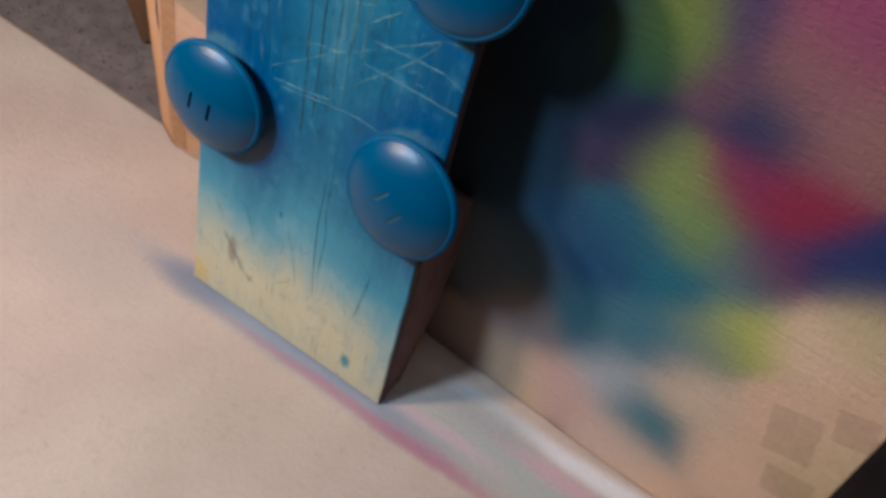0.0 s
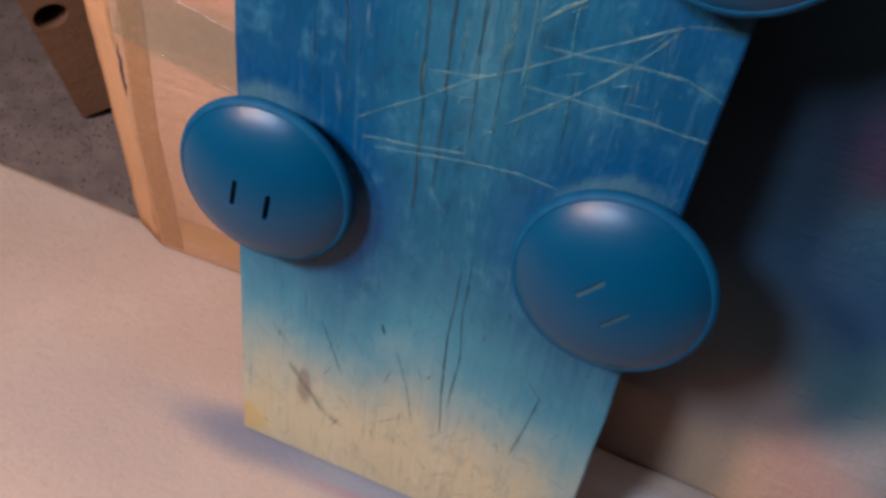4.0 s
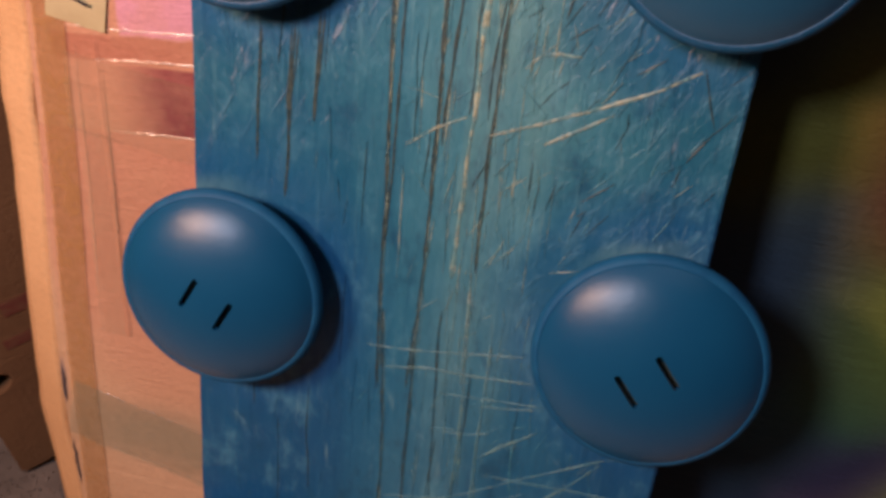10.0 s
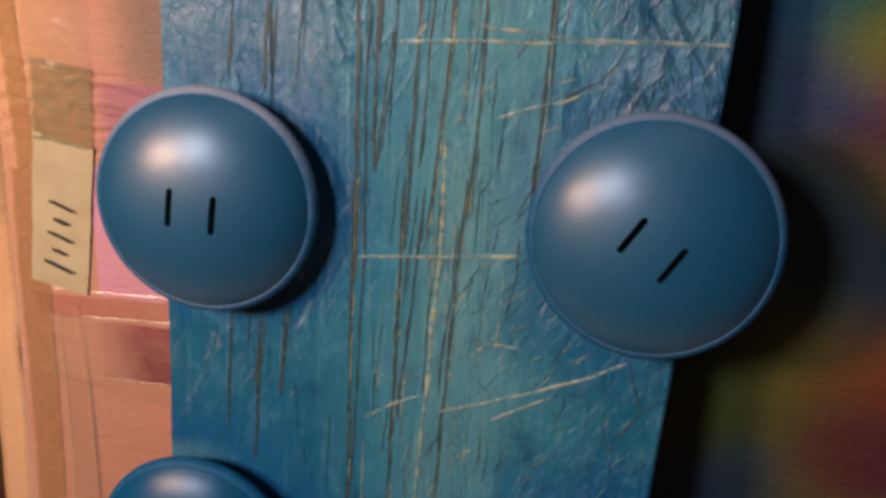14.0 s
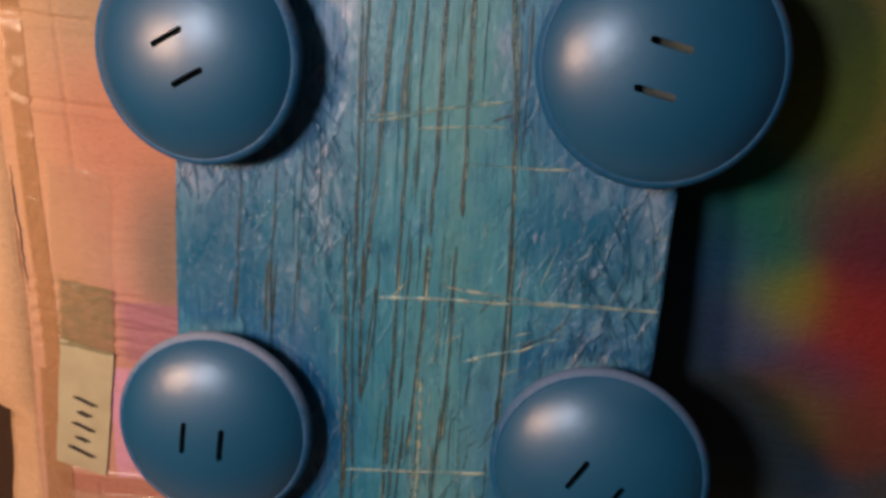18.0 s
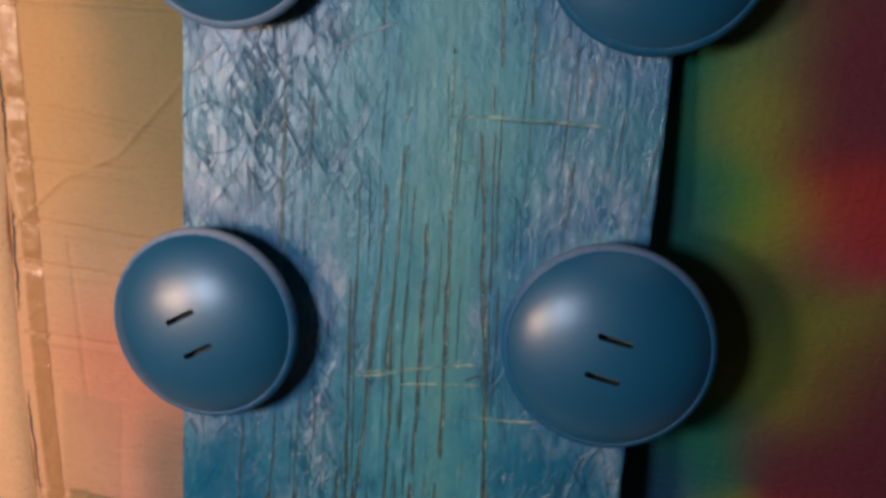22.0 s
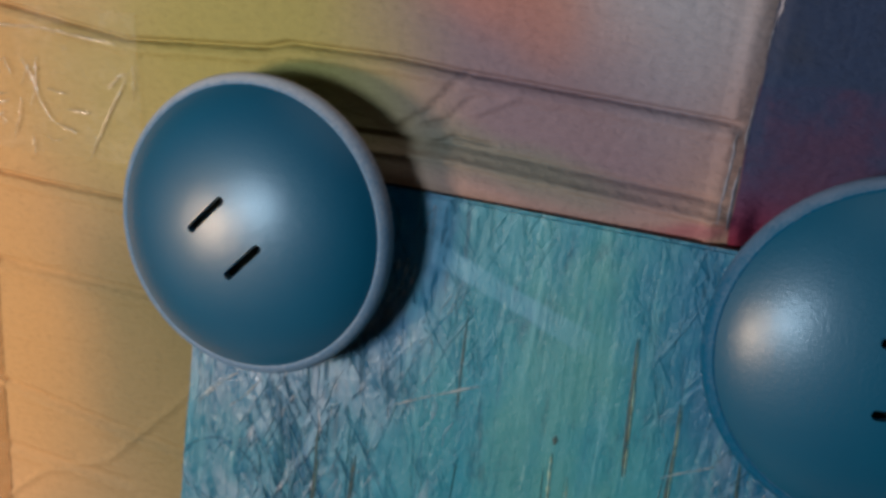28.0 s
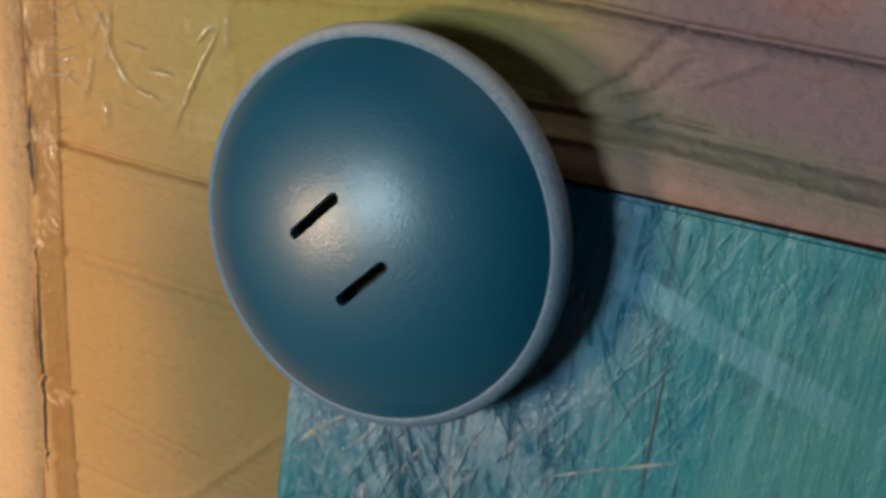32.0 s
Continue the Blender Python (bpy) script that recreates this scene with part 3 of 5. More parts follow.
def toplit_rim(name, lit_tone, paint):
    """Blue rim, speckled wear, with light from above painted on its upward sides."""
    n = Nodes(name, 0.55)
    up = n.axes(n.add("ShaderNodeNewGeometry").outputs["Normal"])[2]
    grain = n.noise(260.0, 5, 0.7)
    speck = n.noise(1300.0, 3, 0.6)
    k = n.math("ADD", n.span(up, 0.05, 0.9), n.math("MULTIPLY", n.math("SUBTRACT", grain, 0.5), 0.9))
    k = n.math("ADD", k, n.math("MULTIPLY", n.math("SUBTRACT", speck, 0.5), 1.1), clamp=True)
    n.colour(n.mix(k, paint, lit_tone))
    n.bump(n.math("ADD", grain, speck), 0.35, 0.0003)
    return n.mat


M_RIM_GREY = toplit_rim("rim_grey", (0.26, 0.27, 0.31), (0.012, 0.085, 0.17))
M_RIM_PALE = toplit_rim("rim_pale", (0.44, 0.43, 0.45), (0.12, 0.18, 0.26))
M_RIM_DULL = toplit_rim("rim_dull", (0.13, 0.17, 0.24), (0.008, 0.075, 0.15))
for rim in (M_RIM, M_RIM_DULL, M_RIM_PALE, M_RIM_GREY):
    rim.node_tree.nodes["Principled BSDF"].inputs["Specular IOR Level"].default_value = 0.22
M_EDGE = plain("board_side", (0.05, 0.02, 0.03), 0.6, (0.10, 0.05, 0.04), 90)
M_FRONT = cardboard("sprayed_cardboard", KRAFT_LIGHT, KRAFT_DARK, SPRAY_UPPER + SPRAY_LEFT + SPRAY_GLOW_LEFT_HIGH, masked=MASKED, drifts=DRIFT_FOOT + DRIFT_SHIN + DRIFT_LOW + DRIFT_KNEE + DRIFT_WAIST + DRIFT_MIDDLE + DRIFT_HIGH + DRIFT_TOP)
M_KRAFT = cardboard("kraft_cardboard", (0.70, 0.40, 0.19), (0.60, 0.32, 0.14))
M_BROWN = cardboard("brown_cardboard", (0.20, 0.105, 0.05), (0.15, 0.075, 0.035))
SPRAY_FLOOR = [
    (-0.17, -0.03, 0.10, 0.05, (0.47, 0.38, 0.31), 0.6), (0.22, 0.020, 0.16, 0.024, (0.42, 0.43, 0.37), 0.8), (0.30, 0.054, 0.20, 0.010, (0.80, 0.75, 0.70), 0.85), (0.26, 0.036, 0.12, 0.009, (0.62, 0.36, 0.38), 0.65),
    (0.02, -0.002, 0.16, 0.017, (0.24, 0.28, 0.33), 0.85), (-0.085, -0.004, 0.045, 0.016, (0.18, 0.20, 0.25), 0.7), (0.08, -0.012, 0.13, 0.0055, (0.42, 0.14, 0.18), 0.5), (0.145, -0.010, 0.06, 0.008, (0.40, 0.16, 0.22), 0.55), (0.14, 0.012, 0.06, 0.007, (0.62, 0.42, 0.42), 0.6),
    (0.16, 0.045, 0.05, 0.02, (0.30, 0.34, 0.32), 0.6),
]
M_FLOOR = cardboard("sprayed_floor_sheet", (0.60, 0.465, 0.345), (0.52, 0.39, 0.285), SPRAY_FLOOR, 0.012, flat=True)
M_CARPET = plain("carpet_pile", (0.20, 0.155, 0.125), 0.95, (0.13, 0.10, 0.08), 38, 0.5, 0.003)
M_WALL = plain("wall_paint", (0.42, 0.37, 0.32), 0.8, (0.38, 0.34, 0.29), 6, 0.1)


def worn_line(name, low, high, other, lo, hi, scale, top=(0.26, 0.40, 0.40), faint=1.0):
    """Paint scraped to another colour in broken touches, tealer near the board's foot."""
    n = Nodes(name, 0.5)
    x, y, z = n.axes()
    touch = n.noise(scale, 5, 0.7)
    n.colour(n.mix(n.span(n.noise(scale * 1.7, 3, 0.6), 0.42, 0.6), n.mix(n.span(z, 0.54, 0.66), n.mix(n.span(z, 0.28, 0.41), low, high), top), other))
    n.put(n.bsdf.inputs["Alpha"], n.math("MULTIPLY", n.span(touch, 0.34, 0.62, lo, hi), n.span(z, 0.29, 0.40, faint, 1.0)))
    return n.mat


M_DARK = worn_line("scratch_dark", (0.008, 0.050, 0.080), (0.022, 0.042, 0.040), (0.048, 0.066, 0.052), 0.62, 1.0, 170.0, (0.022, 0.055, 0.062), 0.65)
M_DAB_BLUE = worn_line("dab_blue", (0.015, 0.11, 0.21), (0.015, 0.11, 0.20), (0.03, 0.15, 0.23), 0.0, 0.55, 160.0, (0.015, 0.11, 0.20))
M_DAB_PALE = worn_line("dab_pale", (0.30, 0.38, 0.46), (0.30, 0.37, 0.44), (0.18, 0.32, 0.40), 0.0, 0.5, 160.0, (0.28, 0.36, 0.43))
M_PALE = worn_line("scratch_pale", (0.08, 0.26, 0.32), (0.40, 0.41, 0.27), (0.16, 0.31, 0.29), 0.18, 0.95, 120.0, (0.36, 0.43, 0.31), 0.6)
M_GRAZE = worn_line("graze_teal", (0.08, 0.30, 0.36), (0.12, 0.34, 0.36), (0.05, 0.22, 0.29), 0.0, 0.7, 130.0, (0.16, 0.37, 0.36))
M_LICK = worn_line("thick_white", (0.50, 0.52, 0.52), (0.56, 0.55, 0.52), (0.36, 0.44, 0.47), 0.0, 0.7, 130.0, (0.56, 0.54, 0.50))
M_STAIN = worn_line("foot_stain", (0.20, 0.20, 0.13), (0.16, 0.22, 0.20), (0.10, 0.22, 0.22), 0.0, 0.36, 90.0, (0.2, 0.2, 0.2))
M_RAW = plain("raw_edge", (0.23, 0.14, 0.085), 0.7, (0.15, 0.09, 0.06), 60)
M_WOOD = plain("raw_wood", (0.16, 0.09, 0.07), 0.6, (0.12, 0.05, 0.06), 50)
M_TAPE = plain("packing_tape", (0.54, 0.30, 0.12), 0.32, (0.46, 0.25, 0.10), 40, 0.4, 0.0012)
M_RED = plain("red_print", (0.13, 0.02, 0.015), 0.7, (0.15, 0.06, 0.03), 120)


def clear_tape(name, tint, alpha, crumple=0.6, gloss=0.22, shiny=0.03):
    """Thin see-through film with a glossy face."""
    n = Nodes(name, 0.3)
    wave = n.noise(90.0, 5, 0.6, distort=1.5)
    n.colour(tint)
    n.put(n.bsdf.inputs["Alpha"], n.span(wave, 0.3, 0.7, alpha * 0.7, alpha * 1.2))
    bent = n.bump(wave, crumple, 0.0015)
    shine, both = n.add("ShaderNodeBsdfGlossy"), n.add("ShaderNodeMixShader")
    shine.inputs["Roughness"].default_value = gloss
    n.link(bent, shine.inputs["Normal"])
    both.inputs[0].default_value = shiny
    n.link(n.bsdf.outputs[0], both.inputs[1])
    n.link(shine.outputs[0], both.inputs[2])
    n.link(both.outputs[0], n.tree.nodes["Material Output"].inputs["Surface"])
    return n.mat


M_CLEAR, M_GREENISH, M_ORANGE = clear_tape("clear_tape", (0.58, 0.40, 0.22), 0.12), clear_tape("greenish_tape", (0.32, 0.31, 0.19), 0.26), clear_tape("amber_tape", (0.50, 0.25, 0.08), 0.5)
M_OLIVE, M_PATCH = clear_tape("olive_tape", (0.30, 0.24, 0.10), 0.5), clear_tape("brown_patch", (0.36, 0.25, 0.15), 0.13)
M_PAPER = plain("torn_paper", (0.42, 0.36, 0.37), 0.8, (0.22, 0.18, 0.20), 400)
M_SHADE_TEAR = plain("fold_shadow", (0.035, 0.025, 0.03), 0.8, (0.06, 0.035, 0.03), 200)
M_WRINKLE, M_CRUMPLED = clear_tape("tape_wrinkle", (0.80, 0.60, 0.34), 0.34, 0.5, 0.25, 0.20), clear_tape("crumpled_tape", (0.42, 0.30, 0.13), 0.06, 0.6, 0.30, 0.004)
M_LABEL = plain("masking_tape", (0.52, 0.41, 0.21), 0.7, (0.45, 0.34, 0.17), 60)
M_CORE = plain("bare_core", (0.11, 0.095, 0.055), 0.7, (0.07, 0.065, 0.045), 200)
M_SLOT = plain("bare_slot", (0.10, 0.12, 0.12), 0.6, (0.05, 0.08, 0.10), 300)
M_FILL = plain("slot_filling", (0.020, 0.085, 0.125), 0.6, (0.05, 0.10, 0.11), 300)
M_INK = plain("ink", (0.03, 0.02, 0.02), 0.6)


# ---- mesh helpers ----
def mesh_from(name, verts, faces, material, smooth_faces=False):
    me = bpy.data.meshes.new(name)
    me.from_pydata(verts, [], faces)
    me.materials.append(material)
    if smooth_faces:
        me.polygons.foreach_set("use_smooth", [True] * len(me.polygons))
    me.update()
    return me


def part(name, me, parent, label="", kind=""):
    ob = new(name, me)
    ob.parent = parent
    return tagged(ob, label, "", "", kind)


def box_mesh(name, lo, hi, material, bevel=0.001):
    bm = bmesh.new()
    bmesh.ops.create_cube(bm, size=1.0)
    for v in bm.verts:
        v.co = Vector([lo[i] + (v.co[i] + 0.5) * (hi[i] - lo[i]) for i in range(3)])
    if bevel:
        bmesh.ops.bevel(bm, geom=bm.edges[:], offset=bevel, segments=2, affect="EDGES")
    me = bpy.data.meshes.new(name)
    bm.to_mesh(me)
    bm.free()
    me.materials.append(material)
    return me


# ---- room ----
LEAN = math.atan(0.107)


def room_part(name, lo, hi, material, label):
    return tagged(new(name, box_mesh(name, lo, hi, material, 0.0)), label, name.split("_")[0], "", "structure")


room_part("floor", (-2.0, -2.4, -0.10), (2.0, 1.6, -0.006), M_CARPET, "grey brown short pile carpet floor")
room_part("wall_north", (-2.0, 1.6, -0.1), (2.0, 1.7, 2.4), M_WALL, "plain beige painted room wall")
room_part("wall_south", (-2.0, -2.5, -0.1), (2.0, -2.4, 2.4), M_WALL, "plain beige painted room wall")
room_part("wall_west", (-2.1, -2.5, -0.1), (-2.0, 1.7, 2.4), M_WALL, "plain beige painted room wall")
room_part("wall_east", (2.0, -2.5, -0.1), (2.1, 1.7, 2.4), M_WALL, "plain beige painted room wall")
room_part("ceiling", (-2.1, -2.5, 2.4), (2.1, 1.7, 2.5), M_WALL, "plain pale painted ceiling")


def carpet_tufts():
    verts, faces = [], []
    pick = random.Random(9)
    for _ in range(9000):
        x, y = pick.uniform(-0.75, -0.2), pick.uniform(0.125, 0.62)
        h, r, a = pick.uniform(0.001, 0.003), pick.uniform(0.0012, 0.0026), pick.uniform(0, 6.28)
        b = len(verts)
        verts += [(x + r * math.cos(a + k * 2.094), y + r * math.sin(a + k * 2.094), -0.0065) for k in range(3)]
        verts.append((x + pick.gauss(0, 0.0015), y + pick.gauss(0, 0.0015), -0.0065 + h))
        faces += [(b, b + 1, b + 3), (b + 1, b + 2, b + 3), (b + 2, b, b + 3)]
    return tagged(new("carpet_pile", mesh_from("carpet_pile", verts, faces, M_CARPET)), "short grey brown carpet pile tufts", "carpet", "", "stuff")


carpet_tufts()


# ---- cardboard floor sheet ----
def floor_sheet():
    nx, ny = 120, 70
    verts, faces = [], []
    for j in range(ny + 1):
        for i in range(nx + 1):
            x = -0.80 + 1.40 * i / nx
            far = 0.117 - 0.02 * (x + 0.47) * 0.6
            y = -0.27 + (far + 0.27) * j / ny
            z = 0.0012 * noise.noise((x * 5, y * 5, 1.0)) - 0.0016
            verts.append((x, y, z))
    for j in range(ny):
        for i in range(nx):
            a = j * (nx + 1) + i
            faces.append((a, a + 1, a + nx + 2, a + nx + 1))
    ob = new("cardboard_sheet", mesh_from("cardboard_sheet", verts, faces, M_FLOOR, True))
    m = ob.modifiers.new("thickness", "SOLIDIFY")
    m.thickness, m.offset = 0.003, -1
    return tagged(ob, "tan cardboard floor sheet with red and grey spray along the board", "cardboard")


floor_sheet()


# ---- big sprayed box behind the board ----
def fold_x(z):
    return -0.2135 + 0.0285 * smooth(0.10, 0.52, z) + 0.007 * smooth(0.55, 0.80, z)


CREASES = []


def crease(depth, width, *points):
    """A pressed (plus) or raised (minus) line across the box front, through points of x and height."""
    CREASES.append((depth, width, np.array(points)))


MAIN = ((-0.1650, 0.8187), (-0.1200, 0.8138), (-0.0767, 0.8173), (-0.0699, 0.8192), (-0.0406, 0.8195), (-0.0229, 0.8183), (0.0420, 0.8157))
crease(0.0030, 0.0011, *MAIN)
crease(-0.0012, 0.0022, *[(x, z - 0.0028) for x, z in MAIN])
crease(-0.0018, 0.0016, (-0.0513, 0.7959), (-0.0219, 0.7968), (0.0440, 0.7937))
crease(0.0016, 0.0014, (-0.0513, 0.7994), (-0.0219, 0.8003), (0.0420, 0.7977))
for z0, x1, z1 in ((0.768, -0.095, 0.7675), (0.739, -0.095, 0.7400), (0.698, -0.09, 0.688), (0.672, -0.12, 0.672), (0.646, -0.10, 0.640), (0.625, -0.12, 0.622), (0.590, -0.10, 0.588)):
    crease(0.0022, 0.0012, (-0.180, z0), (x1, z1))
    crease(-0.0006, 0.0022, (-0.180, z0 - 0.0030), (x1, z1 - 0.0030))
crease(-0.0012, 0.0013, (-0.1800, 0.6422), (-0.1550, 0.6652), (-0.1280, 0.6782), (-0.0954, 0.7132))
crease(0.0013, 0.0012, (0.0450, 0.7887), (0.0455, 0.8227), (0.0475, 0.9527))
crease(-0.0016, 0.0018, (0.0405, 0.7887), (0.0410, 0.8227), (0.0430, 0.9527))
crease(0.0022, 0.0010, (-0.0229, 0.8178), (-0.0307, 0.8080), (-0.0386, 0.8026))
crease(0.0020, 0.0010, (-0.0199, 0.8124), (-0.0258, 0.8062), (-0.0317, 0.8040))
crease(-0.0010, 0.0012, (-0.0100, 0.8136), (-0.0199, 0.8084))
crease(0.0020, 0.0010, (-0.0307, 0.7980), (-0.0238, 0.8023), (-0.0140, 0.8016))
for k in range(9):
    z = 0.472 + 0.0042 * k
    crease(0.0010 * (-1) ** k, 0.0013, (-0.183, z + 0.001), (-0.160, z + 0.003 * math.sin(k * 2.1)), (-0.135, z + 0.002 * math.sin(k * 1.3)), (-0.105, z - 0.002 + 0.003 * math.sin(k * 3.7)))
crease(0.0010, 0.0014, (-0.152, 0.56), (-0.1550, 0.6372))
crease(-0.0010, 0.0014, (-0.163, 0.25), (-0.160, 0.40))


def step(a, b, v):
    k = np.clip((np.asarray(v) - a) / (b - a), 0, 1)
    return k * k * (3 - 2 * k)


def front_y(X, Z):
    """How far back the box front lies at x and height."""
    X, Z = np.asarray(X, float), np.asarray(Z, float)
    k = step(-0.05, 0.11, X)
    Y = (0.088 + 0.010 * np.clip(1 - Z / 0.2, 0, 1)) * (1 - k) + (0.080 - 0.045 * X + 0.018 * Z) * k
    for depth, width, pts in CREASES:
        best = np.full(X.shape, 9.0)
        for (x0, z0), (x1, z1) in zip(pts[:-1], pts[1:]):
            dx, dz = x1 - x0, z1 - z0
            s = np.clip(((X - x0) * dx + (Z - z0) * dz) / (dx * dx + dz * dz), 0, 1)
            best = np.minimum(best, np.hypot(X - x0 - s * dx, Z - z0 - s * dz))
        Y = Y + 0.8 * depth * np.exp(-((best / (0.6 * width)) ** 2))
    Y = Y + 0.0010 * np.sin(X * 31 + Z * 17) * np.sin(Z * 23 - X * 9)
    Y = Y - 0.0045 * np.exp(-(((Z - 0.7915) / 0.0065) ** 2)) * step(-0.09, -0.05, X) * step(0.052, 0.046, X)
    inside = (np.abs(X) < 0.094) & (Z < 0.7884)
    return np.where(inside, np.maximum(Y, Z * math.tan(LEAN) + 0.0115), Y)


def box_front():
    nx, right, top = 400, 0.372, 1.0
    us = np.linspace(0, 1, nx + 1)
    ws = np.concatenate([np.linspace(0, 0.45, 250)[:-1], np.linspace(0.45, 0.76, 260)[:-1], np.linspace(0.76, 0.86, 280)[:-1], np.linspace(0.86, top, 80)])
    nz = len(ws) - 1
    fx = np.array([fold_x(w) for w in ws])
    X = fx[:, None] + (right - fx[:, None]) * us[None, :] ** 1.25
    Z = np.repeat(ws[:, None], nx + 1, 1)
    Y = front_y(X, Z)
    verts = np.stack([X, Y, Z], -1).reshape(-1, 3).tolist()
    faces = []
    for j in range(nz):
        for i in range(nx):
            a = j * (nx + 1) + i
            faces.append((a, a + 1, a + nx + 2, a + nx + 1))
    return mesh_from("front_panel", verts, faces, M_FRONT, True)


def strip_mesh(name, rows, material):
    """A sheet from rows of points, each row the same length."""
    n = len(rows[0])
    verts = [p for row in rows for p in row]
    faces = [(j * n + i, j * n + i + 1, (j + 1) * n + i + 1, (j + 1) * n + i) for j in range(len(rows) - 1) for i in range(n - 1)]
    return mesh_from(name, verts, faces, material, True)


def thicken(ob, thickness, offset=-1):
    m = ob.modifiers.new("thickness", "SOLIDIFY")
    m.thickness, m.offset = thickness, offset
    return ob


def sprayed_box():
    box = tagged(new("cardboard_box"), "large tan cardboard box covered in rainbow overspray behind the board", "box")
    front = part("front_panel", box_front(), box, "creased front sprayed red, green, blue and yellow")
    thicken(front, 0.004, -1)
    rows = []
    for j in range(81):
        z = 1.0 * j / 80
        wide = 0.0235 if z < 0.435 else 0.07
        rows.append([(fold_x(z) - 0.0008 - 0.0035 * max(0.0, noise.noise((z * 26, 5, 0))) - wide * (1 - i / 4), 0.088 + 0.010 * max(0, 1 - z / 0.2) + 0.011 * (1 - i / 4) + 0.0012 * noise.noise((z * 30, i, 3)), z) for i in range(5)])
    thicken(part("side_flap", strip_mesh("side_flap", rows, M_KRAFT), box, "plain tan folded side flap"), 0.004, -1)
    part("body", box_mesh("body", (-0.16, 0.115, 0.0), (0.375, 0.42, 0.98), M_KRAFT, 0.003), box)
    return box


BOX = sprayed_box()


def tape(name, x0, z0, x1, z1, wide, material, label, lift=0.0008):
    """A strip of tape stuck to the box front from one point to another."""
    d = Vector((x1 - x0, z1 - z0))
    long = d.length
    d.normalize()
    side = Vector((-d.y, d.x))
    n, m = max(4, int(long / 0.004)), max(3, int(wide / 0.004))
    rows = []
    for j in range(n + 1):
        row = []
        for i in range(m + 1):
            fray = 0.0012 * noise.noise((i * 1.7, j * 0.2, x0 * 90)) if j in (0, n) else 0.0
            p = Vector((x0, z0)) + d * (long * j / n + fray) + side * wide * (i / m - 0.5 + 0.02 * noise.noise((j * 0.3, i // m, z0 * 70)))
            row.append((p.x, float(front_y(p.x, p.y)) - lift - 0.0006 * max(0.0, noise.noise((p.x * 160, p.y * 160, 2))), p.y))
        rows.append(row)
    return part(name, strip_mesh(name, rows, material), BOX, label)


tape("packing_tape", -0.2045, 0.004, -0.2035, 0.10, 0.016, M_ORANGE, "brown packing tape along the fold")
tape("packing_tape", -0.2035, 0.10, -0.1755, 0.46, 0.015, M_ORANGE, "amber packing tape along the fold")
tape("packing_tape", -0.1755, 0.46, -0.1700, 0.95, 0.009, M_ORANGE, "wrinkled brown packing tape along the fold")
tape("packing_tape", -0.195, 0.026, -0.085, 0.018, 0.020, M_TAPE, "brown packing tape across the box foot")
tape("clear_tape", -0.205, 0.190, -0.085, 0.160, 0.042, M_GREENISH, "greenish grey clear tape with soft folds", 0.0016)
tape("clear_tape", -0.176, 0.377, -0.085, 0.366, 0.036, M_CLEAR, "glossy clear tape over red paint", 0.0016)
tape("clear_tape", -0.170, 0.25, -0.166, 0.36, 0.014, M_CLEAR, "narrow clear tape strip", 0.0024)
tape("clear_tape", -0.178, 0.797, -0.114, 0.8005, 0.042, M_CRUMPLED, "crumpled shiny clear tape", 0.0016)
tape("masking_tape", -0.1568, 0.474, -0.1535, 0.508, 0.027, M_OLIVE, "crumpled olive tape", 0.0012)
tape("clear_tape", -0.155, 0.505, -0.150, 0.562, 0.030, M_CLEAR, "flat clear tape", 0.0010)
tape("packing_tape", 0.319, 0.130, 0.347, 0.136, 0.040, M_PATCH, "thin brown tape patch", 0.0008)
tape("packing_tape", 0.347, 0.160, 0.369, 0.166, 0.026, M_PATCH, "thin brown tape patch", 0.0008)
tape("packing_tape", 0.335, 0.088, 0.365, 0.094, 0.026, M_PATCH, "thin brown tape patch", 0.0008)
LABEL = tape("label_tape", -0.1668, 0.407, -0.1565, 0.476, 0.027, M_LABEL, "cream masking tape label with dark handwriting", 0.0010)


def ink_bar(x0, z0, x1, z1, wide):
    d = Vector((x1 - x0, z1 - z0)).normalized() * wide
    corners = ((x0 + d.y, z0 - d.x), (x1 + d.y, z1 - d.x), (x1 - d.y, z1 + d.x), (x0 - d.y, z0 + d.x))
    me = mesh_from("ink_mark", [(x, float(front_y(x, z)) - 0.0028, z) for x, z in corners], [(0, 1, 2, 3)], M_INK)
    part("ink_mark", me, LABEL, "dark ink bar")


for k, (long, wide) in enumerate(((0.0125, 0.0007), (0.0060, 0.0007), (0.0105, 0.0006), (0.0058, 0.0008), (0.0105, 0.0006))):
    x, z = -0.1650 + 0.0012 * k, 0.4180 + 0.0072 * k
    ink_bar(x - 0.5 * long, z + 0.18 * long, x + 0.5 * long, z - 0.18 * long, wide)


